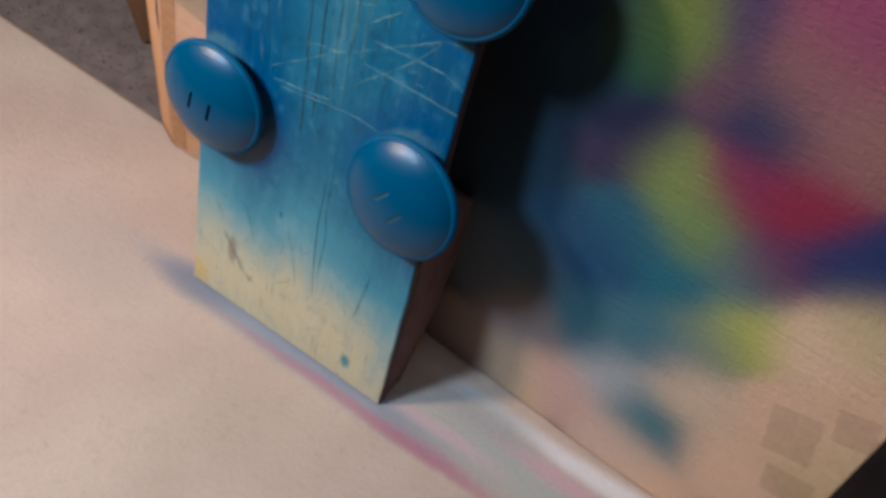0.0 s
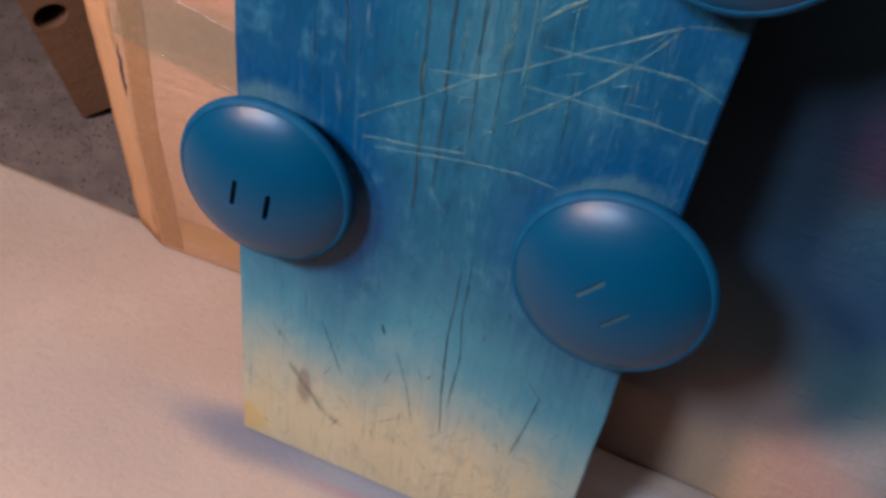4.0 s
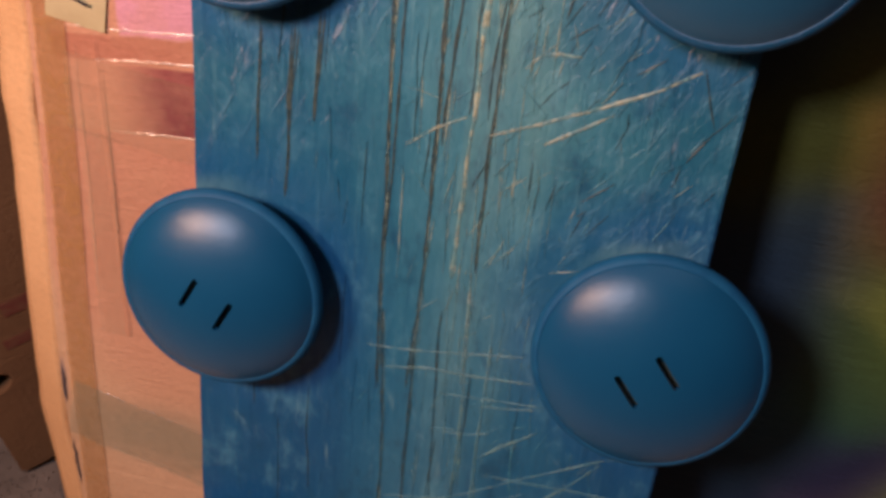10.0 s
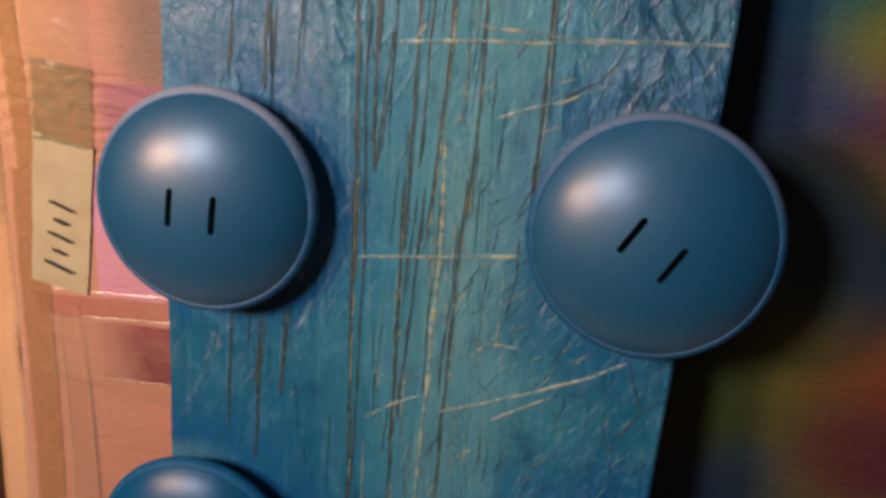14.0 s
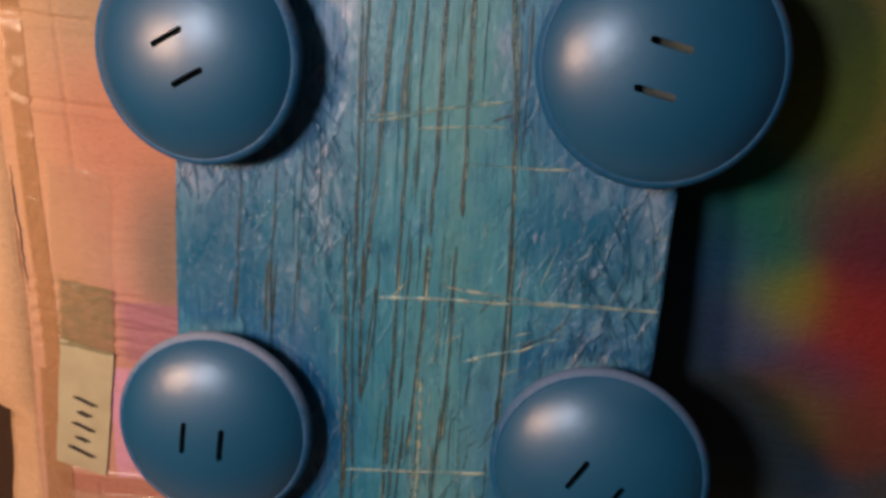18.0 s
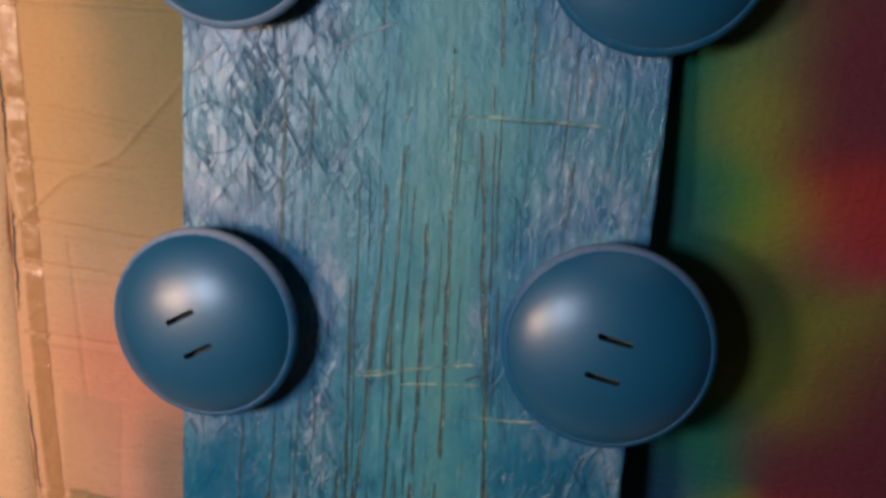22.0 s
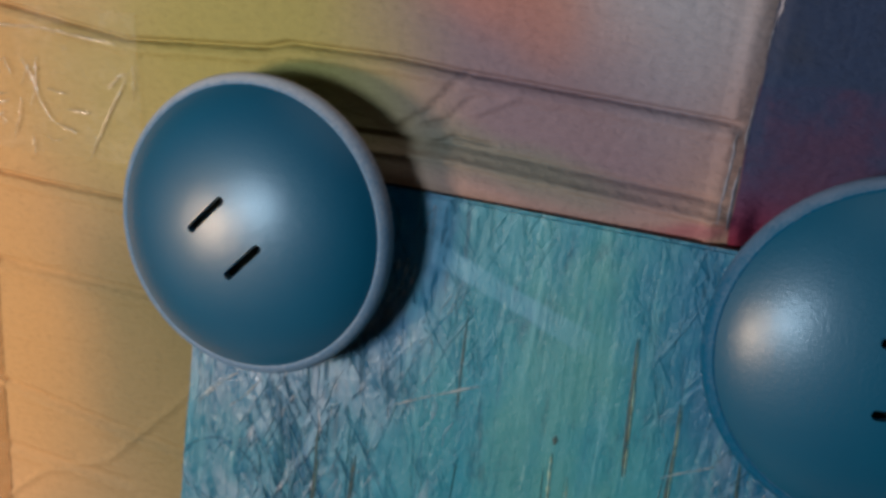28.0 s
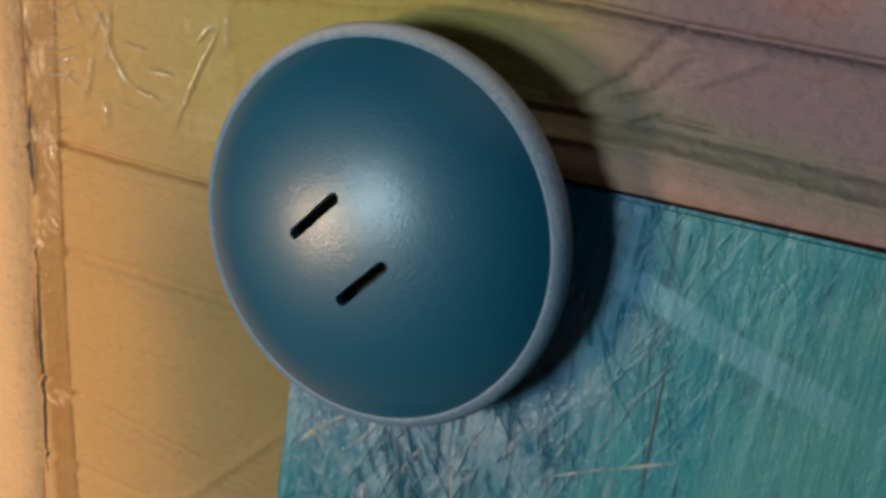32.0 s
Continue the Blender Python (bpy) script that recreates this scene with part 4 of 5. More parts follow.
def ridges(name, material, label, lines, high):
    """Thin raised folds standing on the box front, each a list of x, height and width."""
    for k, (wide, *pts) in enumerate(lines):
        verts, faces, run = [], [], []
        for (xa, za), (xb, zb) in zip(pts[:-1], pts[1:]):
            steps = max(2, int(math.hypot(xb - xa, zb - za) / 0.0012))
            run += [(xa + (xb - xa) * i / steps, za + (zb - za) * i / steps) for i in range(steps)]
        run.append(pts[-1])
        base, last = len(verts), len(run) - 1
        for i, (x, z) in enumerate(run):
            (xa, za), (xb, zb) = run[max(i - 1, 0)], run[min(i + 1, last)]
            long = math.hypot(xb - xa, zb - za) or 1.0
            sx, sz = -(zb - za) / long, (xb - xa) / long
            taper = min(1.0, 4 * i / last + 0.1, 4 * (last - i) / last + 0.1) * (0.7 + 0.6 * abs(noise.noise((i * 0.5, k, 3))))
            o = 0.0005 * noise.noise((i * 0.35, k, 7))
            for f, h in ((-1.0, 0.1), (-0.5, 0.75), (0.0, 1.0), (0.5, 0.75), (1.0, 0.1)):
                px, pz = x + sx * (f * wide * taper * 0.5 + o), z + sz * (f * wide * taper * 0.5 + o)
                verts.append((px, float(front_y(px, pz)) - min(0.0012, high) - high * h * taper, pz))
        for i in range(last):
            for j in range(4):
                a = base + 5 * i + j
                faces.append((a, a + 5, a + 6, a + 1))
        part(name, mesh_from(name, verts, faces, material, True), BOX, label)


ridges("tape_wrinkle", M_WRINKLE, "shiny raised fold in crumpled clear tape", [
    (0.0011, (-0.1185, 0.8044), (-0.1215, 0.8031), (-0.1240, 0.8003), (-0.1260, 0.7993)),
    (0.0012, (-0.1185, 0.8038), (-0.1230, 0.7959), (-0.1276, 0.7870), (-0.1318, 0.7777)),
    (0.0006, (-0.1556, 0.8046), (-0.1509, 0.7983), (-0.1487, 0.7929), (-0.1455, 0.7883), (-0.1428, 0.7855)),
    (0.0006, (-0.1497, 0.8054), (-0.1499, 0.7978), (-0.1512, 0.7932), (-0.1527, 0.7897)),
    (0.0010, (-0.1468, 0.7964), (-0.1427, 0.7958), (-0.1387, 0.7958)),
    (0.0018, (-0.1396, 0.7914), (-0.1355, 0.7913), (-0.1311, 0.7913)),
    (0.0011, (-0.1434, 0.7867), (-0.1398, 0.7857), (-0.1362, 0.7850)),
    (0.0007, (-0.1555, 0.7925), (-0.1568, 0.7850), (-0.1590, 0.7792)),
    (0.0006, (-0.1518, 0.7819), (-0.1509, 0.7752)),
], 0.0007)
ridges("tape_wrinkle", M_WRINKLE, "shiny raised fold in crumpled clear tape", [
    (0.0010, (-0.1721, 0.7911), (-0.1661, 0.7912), (-0.1607, 0.7930)),
    (0.0012, (-0.1727, 0.7882), (-0.1673, 0.7883), (-0.1603, 0.7909)),
    (0.0012, (-0.1726, 0.7856), (-0.1666, 0.7852), (-0.1616, 0.7871)),
    (0.0008, (-0.1694, 0.8011), (-0.1644, 0.8013), (-0.1612, 0.8032)),
    (0.0008, (-0.1704, 0.7984), (-0.1656, 0.7978), (-0.1625, 0.7990)),
    (0.0006, (-0.1611, 0.8038), (-0.1600, 0.8008), (-0.1584, 0.7978)),
    (0.0006, (-0.1642, 0.7864), (-0.1625, 0.7851), (-0.1611, 0.7840)),
    (0.0006, (-0.1524, 0.8025), (-0.1543, 0.7987), (-0.1559, 0.7950)),
    (0.0005, (-0.1171, 0.8075), (-0.1163, 0.8030), (-0.1165, 0.7970)),
    (0.0006, (-0.1712, 0.7946), (-0.1664, 0.7946), (-0.1631, 0.7958)),
    (0.0005, (-0.1474, 0.7827), (-0.1441, 0.7813), (-0.1415, 0.7824)),
    (0.0007, (-0.1745, 0.7732), (-0.1694, 0.7736), (-0.1650, 0.7755)),
    (0.0006, (-0.1745, 0.7691), (-0.1696, 0.7707), (-0.1649, 0.7725)),
], 0.0007)
ridges("tape_edge", M_WRINKLE, "glossy edge of clear tape", [
    (0.0014, (-0.1740, 0.8115), (-0.1590, 0.8126), (-0.1470, 0.8133), (-0.1215, 0.8121)),
    (0.0010, (-0.178, 0.4055), (-0.150, 0.4065), (-0.098, 0.4105)), (0.0012, (-0.162, 0.3925), (-0.130, 0.3955), (-0.096, 0.3975)), (0.0012, (-0.160, 0.3605), (-0.128, 0.3630), (-0.096, 0.3655)),
    (0.0010, (-0.1640, 0.255), (-0.1610, 0.320), (-0.1575, 0.392)), (0.0009, (-0.1770, 0.262), (-0.1730, 0.330), (-0.1690, 0.398)), (0.0009, (-0.200, 0.2090), (-0.160, 0.1990), (-0.100, 0.1830)), (0.0009, (-0.200, 0.1670), (-0.150, 0.1560), (-0.100, 0.1430)),
], 0.0003)
# dark strips paint in the shaded slit and the torn marks along the fold
ridges("fold_shade_tear", M_SHADE_TEAR, "dark strip for the shaded gap and torn marks along the fold", [(w, *[(fold_x(z0 + (z1 - z0) * i / 6) + 0.0014 + 0.0004 * math.sin(i * 2.3 + z0 * 90), z0 + (z1 - z0) * i / 6) for i in range(7)]) for z0, z1, w in ((0.665, 0.745, 0.0016), (0.752, 0.778, 0.0034), (0.782, 0.80, 0.0016), (0.81, 0.93, 0.0014), (0.60, 0.655, 0.0014), (0.50, 0.56, 0.0012), (0.19, 0.216, 0.0020), (0.125, 0.162, 0.0022))], 0.0002)
ridges("torn_edge", M_PAPER, "pale torn paper along the flap crease", [
    (0.0012, (0.0442, 0.7917), (0.0446, 0.8067)), (0.0014, (0.0446, 0.8087), (0.0452, 0.8267)), (0.0010, (0.0452, 0.8297), (0.0460, 0.8487)), (0.0008, (0.0420, 0.7927), (0.0425, 0.8147)), (0.0010, (0.0462, 0.8527), (0.0468, 0.9027)),
], 0.0002)


# ---- painted board ----
BOARD_POSE = Matrix.Rotation(-LEAN, 4, "X")
BOARD_HIGH, BOARD_THICK = 0.7925, 0.009


def board():
    thing = tagged(new("painted_board"), "tall blue painted wooden board, scratched, cream at its foot", "board")
    thing.matrix_basis = BOARD_POSE
    bm = bmesh.new()
    nz = 80
    ring = []
    for j in range(nz + 1):
        z = BOARD_HIGH * j / nz
        wl, wr = (0.0006 * noise.noise((z * 40, s, 0.0)) for s in (1.3, 7.7))
        ring.append([bm.verts.new(p) for p in ((-0.092 + wl, 0, z), (0.092 + wr, 0, z), (0.092 + wr, BOARD_THICK, z), (-0.092 + wl, BOARD_THICK, z))])
    for a, b in zip(ring[:-1], ring[1:]):
        for i in range(4):
            f = bm.faces.new((a[i], a[(i + 1) % 4], b[(i + 1) % 4], b[i]))
            f.material_index = 0 if i == 0 else 1
    bm.faces.new(ring[0][::-1]).material_index = 1
    bm.faces.new(ring[-1]).material_index = 1
    bmesh.ops.recalc_face_normals(bm, faces=bm.faces[:])
    sharp = [e for e in bm.edges if len(e.link_faces) == 2 and e.calc_face_angle() > 1.0]
    bmesh.ops.bevel(bm, geom=sharp, offset=0.0008, segments=2, affect="EDGES")
    me = bpy.data.meshes.new("panel")
    bm.to_mesh(me)
    bm.free()
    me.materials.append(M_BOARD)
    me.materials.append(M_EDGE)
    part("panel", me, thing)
    return thing


BOARD = board()
dark, pale, teal, white, stain = (([], []) for _ in range(5))
rng = random.Random(4)


def scratch(store, *points, wide=0.001, lift=0.0003):
    """A thin uneven line of worn or gouged paint on the board, through points of x and height."""
    verts, faces = store
    path = [Vector((x, 0, z)) for x, z in points]
    run = []
    for a, b in zip(path[:-1], path[1:]):
        steps = max(2, int((b - a).length / 0.0035))
        run += [a.lerp(b, i / steps) for i in range(steps)]
    run.append(path[-1])
    base, seed, last = len(verts), rng.random() * 50, len(run) - 1
    for i, p in enumerate(run):
        d = (run[min(i + 1, last)] - run[max(i - 1, 0)]).normalized()
        side = Vector((-d.z, 0, d.x))
        w = wide * (0.45 + 1.3 * abs(noise.noise((i * 0.31, seed, 0))) + 0.5 * abs(noise.noise((i * 1.1, seed, 8)))) * (0.25 if i in (0, last) else 1)
        p = p + side * (0.0004 * noise.noise((i * 0.3, seed, 4)) + 0.0003 * noise.noise((i * 0.07, seed, 6)))
        for off, up in ((-0.5, 0.0001), (0.0, lift), (0.5, 0.0001)):
            q = p + side * w * off
            verts.append((min(0.0915, max(-0.0915, q.x)), -up, min(0.790, max(0.002, q.z))))
    for i in range(last):
        a = base + 3 * i
        faces += [(a, a + 3, a + 4, a + 1), (a + 1, a + 4, a + 5, a + 2)]


def cut(wide, *points):
    scratch(dark, *points, wide=(1.4 if points[0][1] < 0.66 else 1.1) * wide, lift=0.00018)


def gouge(wide, *points):
    """A dark cut with paint pushed up along one side in broken pale ridges."""
    cut(wide, *points)
    scratch(pale, *[(x + 0.62 * wide, z) for x, z in points], wide=0.55 * wide, lift=0.0004)


def nick(wide, *points):
    scratch(pale, *points, wide=1.2 * wide, lift=0.00035)
    scratch(pale, *[(x + rng.uniform(-0.0006, 0.0006), z + rng.uniform(-0.0007, 0.0007)) for x, z in points], wide=0.35 * wide)


def graze(wide, *points):
    scratch(teal, *points, wide=wide, lift=0.0003)


def lick(wide, *points):
    scratch(white, *points, wide=wide, lift=0.0006)


blue_dabs, pale_dabs = ([], []), ([], [])
gouge(0.0011, (-0.0216, 0.4944), (-0.0214, 0.4767), (-0.0209, 0.4582), (-0.0203, 0.4287), (-0.0199, 0.4119), (-0.0188, 0.3833), (-0.0184, 0.3499), (-0.0169, 0.3031))
cut(0.0007, (-0.0183, 0.4948), (-0.0169, 0.4682), (-0.0170, 0.4472), (-0.0168, 0.4189), (-0.0169, 0.3972), (-0.0176, 0.3742), (-0.0182, 0.3646))
gouge(0.0010, (-0.0042, 0.4965), (-0.0042, 0.4843), (-0.0038, 0.4645), (-0.0036, 0.4455), (-0.0032, 0.4213), (-0.0030, 0.4065), (-0.0029, 0.3866), (-0.0029, 0.3585), (-0.0039, 0.3358), (-0.0055, 0.3063))
cut(0.0009, (0.0029, 0.4939), (0.0026, 0.4799), (0.0017, 0.4653), (0.0012, 0.4501), (0.0003, 0.4322), (-0.0009, 0.4176), (-0.0009, 0.4048))
cut(0.0005, (0.0004, 0.4901), (-0.0003, 0.4777), (-0.0010, 0.4649), (-0.0012, 0.4555))
nick(0.0016, (0.0089, 0.4980), (0.0096, 0.4844), (0.0098, 0.4719), (0.0095, 0.4571), (0.0087, 0.4455), (0.0093, 0.4317), (0.0093, 0.4153), (0.0085, 0.4023), (0.0081, 0.3889), (0.0077, 0.3704), (0.0074, 0.3560))
cut(0.0005, (0.0077, 0.4945), (0.0082, 0.4824), (0.0082, 0.4699), (0.0078, 0.4568), (0.0072, 0.4453), (0.0076, 0.4334), (0.0075, 0.4170))
gouge(0.0009, (0.0167, 0.4989), (0.0167, 0.4887), (0.0163, 0.4764), (0.0162, 0.4637), (0.0162, 0.4524), (0.0159, 0.4369), (0.0158, 0.4248), (0.0154, 0.4143), (0.0150, 0.4079), (0.0154, 0.3904), (0.0151, 0.3767), (0.0156, 0.3604))
nick(0.0010, (0.0146, 0.3601), (0.0149, 0.3455), (0.0150, 0.3329), (0.0158, 0.3121))
cut(0.0005, (0.0151, 0.4833), (0.0149, 0.4690), (0.0152, 0.4561), (0.0142, 0.4444), (0.0133, 0.4344), (0.0136, 0.4161))
graze(0.0007, (0.0216, 0.4995), (0.0228, 0.4895), (0.0233, 0.4809), (0.0235, 0.4684), (0.0248, 0.4538), (0.0255, 0.4444))
cut(0.0005, (0.0362, 0.4809), (0.0363, 0.4738), (0.0364, 0.4667), (0.0350, 0.4573), (0.0339, 0.4515))
cut(0.0005, (0.0288, 0.4834), (0.0283, 0.4780), (0.0273, 0.4744))
cut(0.0007, (-0.0552, 0.4372), (-0.0556, 0.4247), (-0.0562, 0.4118), (-0.0556, 0.3964), (-0.0564, 0.3754))
cut(0.0007, (-0.0439, 0.4430), (-0.0449, 0.4286), (-0.0462, 0.4136), (-0.0464, 0.4048))
cut(0.0005, (-0.0663, 0.4375), (-0.0667, 0.4228), (-0.0671, 0.4076), (-0.0673, 0.3873))
cut(0.0006, (-0.0530, 0.4355), (-0.0538, 0.4187))
cut(0.0004, (0.0773, 0.4435), (0.0811, 0.4326), (0.0842, 0.4253))
cut(0.0008, (-0.0663, 0.5477), (-0.0667, 0.5368), (-0.0673, 0.5218))
gouge(0.0011, (-0.0536, 0.5488), (-0.0544, 0.5380), (-0.0545, 0.5195))
cut(0.0007, (-0.0507, 0.5491), (-0.0510, 0.5347), (-0.0521, 0.5178))
cut(0.0006, (-0.0420, 0.5499), (-0.0426, 0.5356), (-0.0428, 0.5227))
cut(0.0006, (-0.0662, 0.4347), (-0.0669, 0.4137), (-0.0673, 0.3892))
cut(0.0008, (-0.0540, 0.4380), (-0.0549, 0.4183), (-0.0556, 0.3842))
cut(0.0006, (-0.0454, 0.4428), (-0.0461, 0.4246), (-0.0468, 0.4056))
gouge(0.0011, (-0.0235, 0.5635), (-0.0231, 0.5477), (-0.0222, 0.5276), (-0.0215, 0.5086), (-0.0203, 0.4807), (-0.0200, 0.4552))
cut(0.0008, (-0.0194, 0.5638), (-0.0192, 0.5463), (-0.0193, 0.5280), (-0.0189, 0.5090), (-0.0173, 0.4893))
cut(0.0008, (-0.0163, 0.5607), (-0.0165, 0.5483), (-0.0162, 0.5246), (-0.0160, 0.5093), (-0.0142, 0.4958))
cut(0.0006, (-0.0142, 0.5643), (-0.0151, 0.5538), (-0.0150, 0.5449))
cut(0.0007, (-0.0102, 0.5578), (-0.0102, 0.5436), (-0.0108, 0.5289), (-0.0123, 0.5137), (-0.0144, 0.4978))
gouge(0.0009, (-0.0030, 0.5653), (-0.0027, 0.5515), (-0.0028, 0.5372), (-0.0026, 0.5224), (-0.0026, 0.5052), (-0.0028, 0.4873), (-0.0031, 0.4708))
cut(0.0007, (0.0012, 0.5657), (0.0013, 0.5519), (0.0009, 0.5376), (0.0012, 0.5229), (0.0009, 0.5057), (0.0003, 0.4998))
gouge(0.0012, (0.0077, 0.5628), (0.0078, 0.5455), (0.0075, 0.5310), (0.0071, 0.5199), (0.0066, 0.5065), (0.0057, 0.4926), (0.0049, 0.4824), (0.0045, 0.4762))
nick(0.0014, (0.0088, 0.5106), (0.0093, 0.4971), (0.0099, 0.4832), (0.0099, 0.4687), (0.0098, 0.4516), (0.0087, 0.4382))
gouge(0.0008, (0.0180, 0.5638), (0.0180, 0.5535), (0.0183, 0.5413), (0.0185, 0.5286), (0.0186, 0.5175), (0.0185, 0.5061), (0.0182, 0.4944), (0.0177, 0.4843))
nick(0.0004, (0.0136, 0.5667), (0.0141, 0.5408), (0.0145, 0.5151))
nick(0.0004, (0.0135, 0.5496), (0.0136, 0.5336), (0.0137, 0.5169))
nick(0.0004, (0.0160, 0.5602), (0.0160, 0.5463), (0.0158, 0.5320))
graze(0.0006, (0.0229, 0.5346), (0.0234, 0.5256), (0.0233, 0.5144), (0.0240, 0.5030), (0.0247, 0.4854), (0.0247, 0.4711), (0.0256, 0.4544), (0.0260, 0.4436))
cut(0.0005, (0.0229, 0.5346), (0.0228, 0.5255), (0.0228, 0.5181))
gouge(0.0012, (0.0383, 0.5689), (0.0384, 0.5589), (0.0384, 0.5486), (0.0387, 0.5382), (0.0388, 0.5292), (0.0390, 0.5164), (0.0388, 0.5050), (0.0389, 0.4954))
cut(0.0005, (0.0403, 0.5624), (0.0397, 0.5522), (0.0405, 0.5348), (0.0411, 0.5204))
cut(0.0006, (0.0603, 0.5406), (0.0550, 0.5347), (0.0485, 0.5304), (0.0445, 0.5272))
cut(0.0005, (0.0334, 0.5464), (0.0311, 0.5426), (0.0288, 0.5385))
cut(0.0005, (0.0621, 0.5460), (0.0595, 0.5405), (0.0565, 0.5366))
nick(0.0013, (-0.0100, 0.5400), (0.0185, 0.5431), (0.0363, 0.5441), (0.0534, 0.5468), (0.0704, 0.5477), (0.0925, 0.5492))
nick(0.0011, (0.0144, 0.5479), (0.0234, 0.5474), (0.0377, 0.5468), (0.0483, 0.5466))
nick(0.0009, (0.0235, 0.5191), (0.0314, 0.5225), (0.0401, 0.5257), (0.0453, 0.5273), (0.0536, 0.5319), (0.0603, 0.5344))
nick(0.0009, (-0.0198, 0.4654), (-0.0005, 0.4681), (0.0192, 0.4712), (0.0364, 0.4746))
nick(0.0008, (0.0270, 0.4394), (0.0339, 0.4405), (0.0409, 0.4409))
nick(0.0010, (-0.0136, 0.4026), (-0.0032, 0.4107), (0.0071, 0.4163))
nick(0.0011, (0.0139, 0.4106), (0.0300, 0.4174), (0.0475, 0.4255), (0.0661, 0.4347), (0.0767, 0.4422))
nick(0.0009, (0.0327, 0.4110), (0.0442, 0.4185), (0.0536, 0.4245))
cut(0.0008, (-0.0209, 0.6466), (-0.0206, 0.6315), (-0.0206, 0.6179), (-0.0203, 0.6060), (-0.0196, 0.5877), (-0.0193, 0.5666), (-0.0195, 0.5513))
cut(0.0006, (-0.0183, 0.6468), (-0.0186, 0.6317), (-0.0179, 0.6083), (-0.0175, 0.5879), (-0.0174, 0.5625))
gouge(0.0011, (-0.0100, 0.6474), (-0.0107, 0.6361), (-0.0111, 0.6246), (-0.0117, 0.6089), (-0.0125, 0.5926), (-0.0133, 0.5801), (-0.0144, 0.5672), (-0.0149, 0.5563))
gouge(0.0009, (-0.0029, 0.6480), (-0.0035, 0.6329), (-0.0033, 0.6195), (-0.0027, 0.6038), (-0.0023, 0.5897), (-0.0028, 0.5771), (-0.0027, 0.5623))
cut(0.0007, (0.0016, 0.6483), (0.0016, 0.6371), (0.0013, 0.6200), (0.0019, 0.6023), (0.0018, 0.5901), (0.0019, 0.5798))
gouge(0.0010, (0.0082, 0.6488), (0.0083, 0.6339), (0.0089, 0.6207), (0.0089, 0.6070), (0.0087, 0.5929), (0.0081, 0.5805), (0.0081, 0.5658))
gouge(0.0010, (0.0174, 0.6495), (0.0177, 0.6385), (0.0182, 0.6253), (0.0185, 0.6119), (0.0192, 0.5961), (0.0190, 0.5860), (0.0193, 0.5746))
cut(0.0004, (0.0130, 0.6418), (0.0131, 0.6306), (0.0131, 0.6230))
gouge(0.0010, (0.0319, 0.6505), (0.0330, 0.6360), (0.0342, 0.6211), (0.0358, 0.6058), (0.0367, 0.5901), (0.0375, 0.5738), (0.0376, 0.5591))
cut(0.0006, (0.0345, 0.6435), (0.0354, 0.6288), (0.0364, 0.6098))
cut(0.0007, (0.0377, 0.6492), (0.0384, 0.6328), (0.0392, 0.6216))
cut(0.0010, (-0.0161, 0.5583), (-0.0155, 0.5451), (-0.0159, 0.5315))
cut(0.0009, (-0.0157, 0.5270), (-0.0155, 0.5130), (-0.0154, 0.4963))
cut(0.0006, (-0.0111, 0.5458), (-0.0120, 0.5321), (-0.0131, 0.5181), (-0.0146, 0.5036))
cut(0.0008, (-0.0647, 0.5826), (-0.0653, 0.5652), (-0.0659, 0.5517), (-0.0662, 0.5286))
cut(0.0009, (-0.0510, 0.5863), (-0.0513, 0.5669), (-0.0525, 0.5467), (-0.0526, 0.5260))
cut(0.0006, (-0.0403, 0.5958), (-0.0409, 0.5789), (-0.0415, 0.5594), (-0.0415, 0.5415))
nick(0.0009, (-0.0204, 0.6050), (-0.0071, 0.6077), (0.0050, 0.6109), (0.0129, 0.6129), (0.0187, 0.6142), (0.0342, 0.6173))
nick(0.0007, (0.0013, 0.6046), (0.0134, 0.6065), (0.0272, 0.6079), (0.0330, 0.6085))
nick(0.0007, (0.0204, 0.5942), (0.0343, 0.5948), (0.0461, 0.5951), (0.0577, 0.5961))
nick(0.0008, (-0.0176, 0.4660), (-0.0013, 0.4684), (0.0146, 0.4710), (0.0367, 0.4741))
cut(0.0007, (0.0270, 0.6098), (0.0308, 0.6116), (0.0356, 0.6126))
nick(0.0008, (0.0092, 0.5638), (0.0088, 0.5486), (0.0084, 0.5352))
gouge(0.0013, (-0.0498, 0.7154), (-0.0497, 0.6987), (-0.0500, 0.6836), (-0.0500, 0.6683), (-0.0501, 0.6549))
cut(0.0006, (-0.0391, 0.7161), (-0.0389, 0.6995), (-0.0391, 0.6867))
cut(0.0006, (-0.0399, 0.6758), (-0.0404, 0.6559), (-0.0409, 0.6376))
cut(0.0009, (-0.0189, 0.6862), (-0.0186, 0.6711), (-0.0184, 0.6535), (-0.0189, 0.6399), (-0.0197, 0.6214), (-0.0195, 0.6025))
gouge(0.0010, (-0.0089, 0.6849), (-0.0086, 0.6720), (-0.0092, 0.6588), (-0.0099, 0.6431), (-0.0107, 0.6271), (-0.0115, 0.6082))
gouge(0.0010, (-0.0021, 0.7001), (-0.0023, 0.6854), (-0.0025, 0.6704), (-0.0031, 0.6550), (-0.0039, 0.6370), (-0.0048, 0.6208), (-0.0048, 0.6043))
cut(0.0007, (0.0032, 0.6859), (0.0025, 0.6730), (0.0022, 0.6555), (0.0018, 0.6376), (0.0013, 0.6191))
gouge(0.0011, (0.0081, 0.6713), (0.0084, 0.6561), (0.0084, 0.6405), (0.0083, 0.6246), (0.0084, 0.6059))
cut(0.0006, (0.0144, 0.6654), (0.0147, 0.6523), (0.0144, 0.6344))
gouge(0.0012, (0.0167, 0.6785), (0.0172, 0.6657), (0.0177, 0.6504), (0.0184, 0.6348), (0.0191, 0.6166))
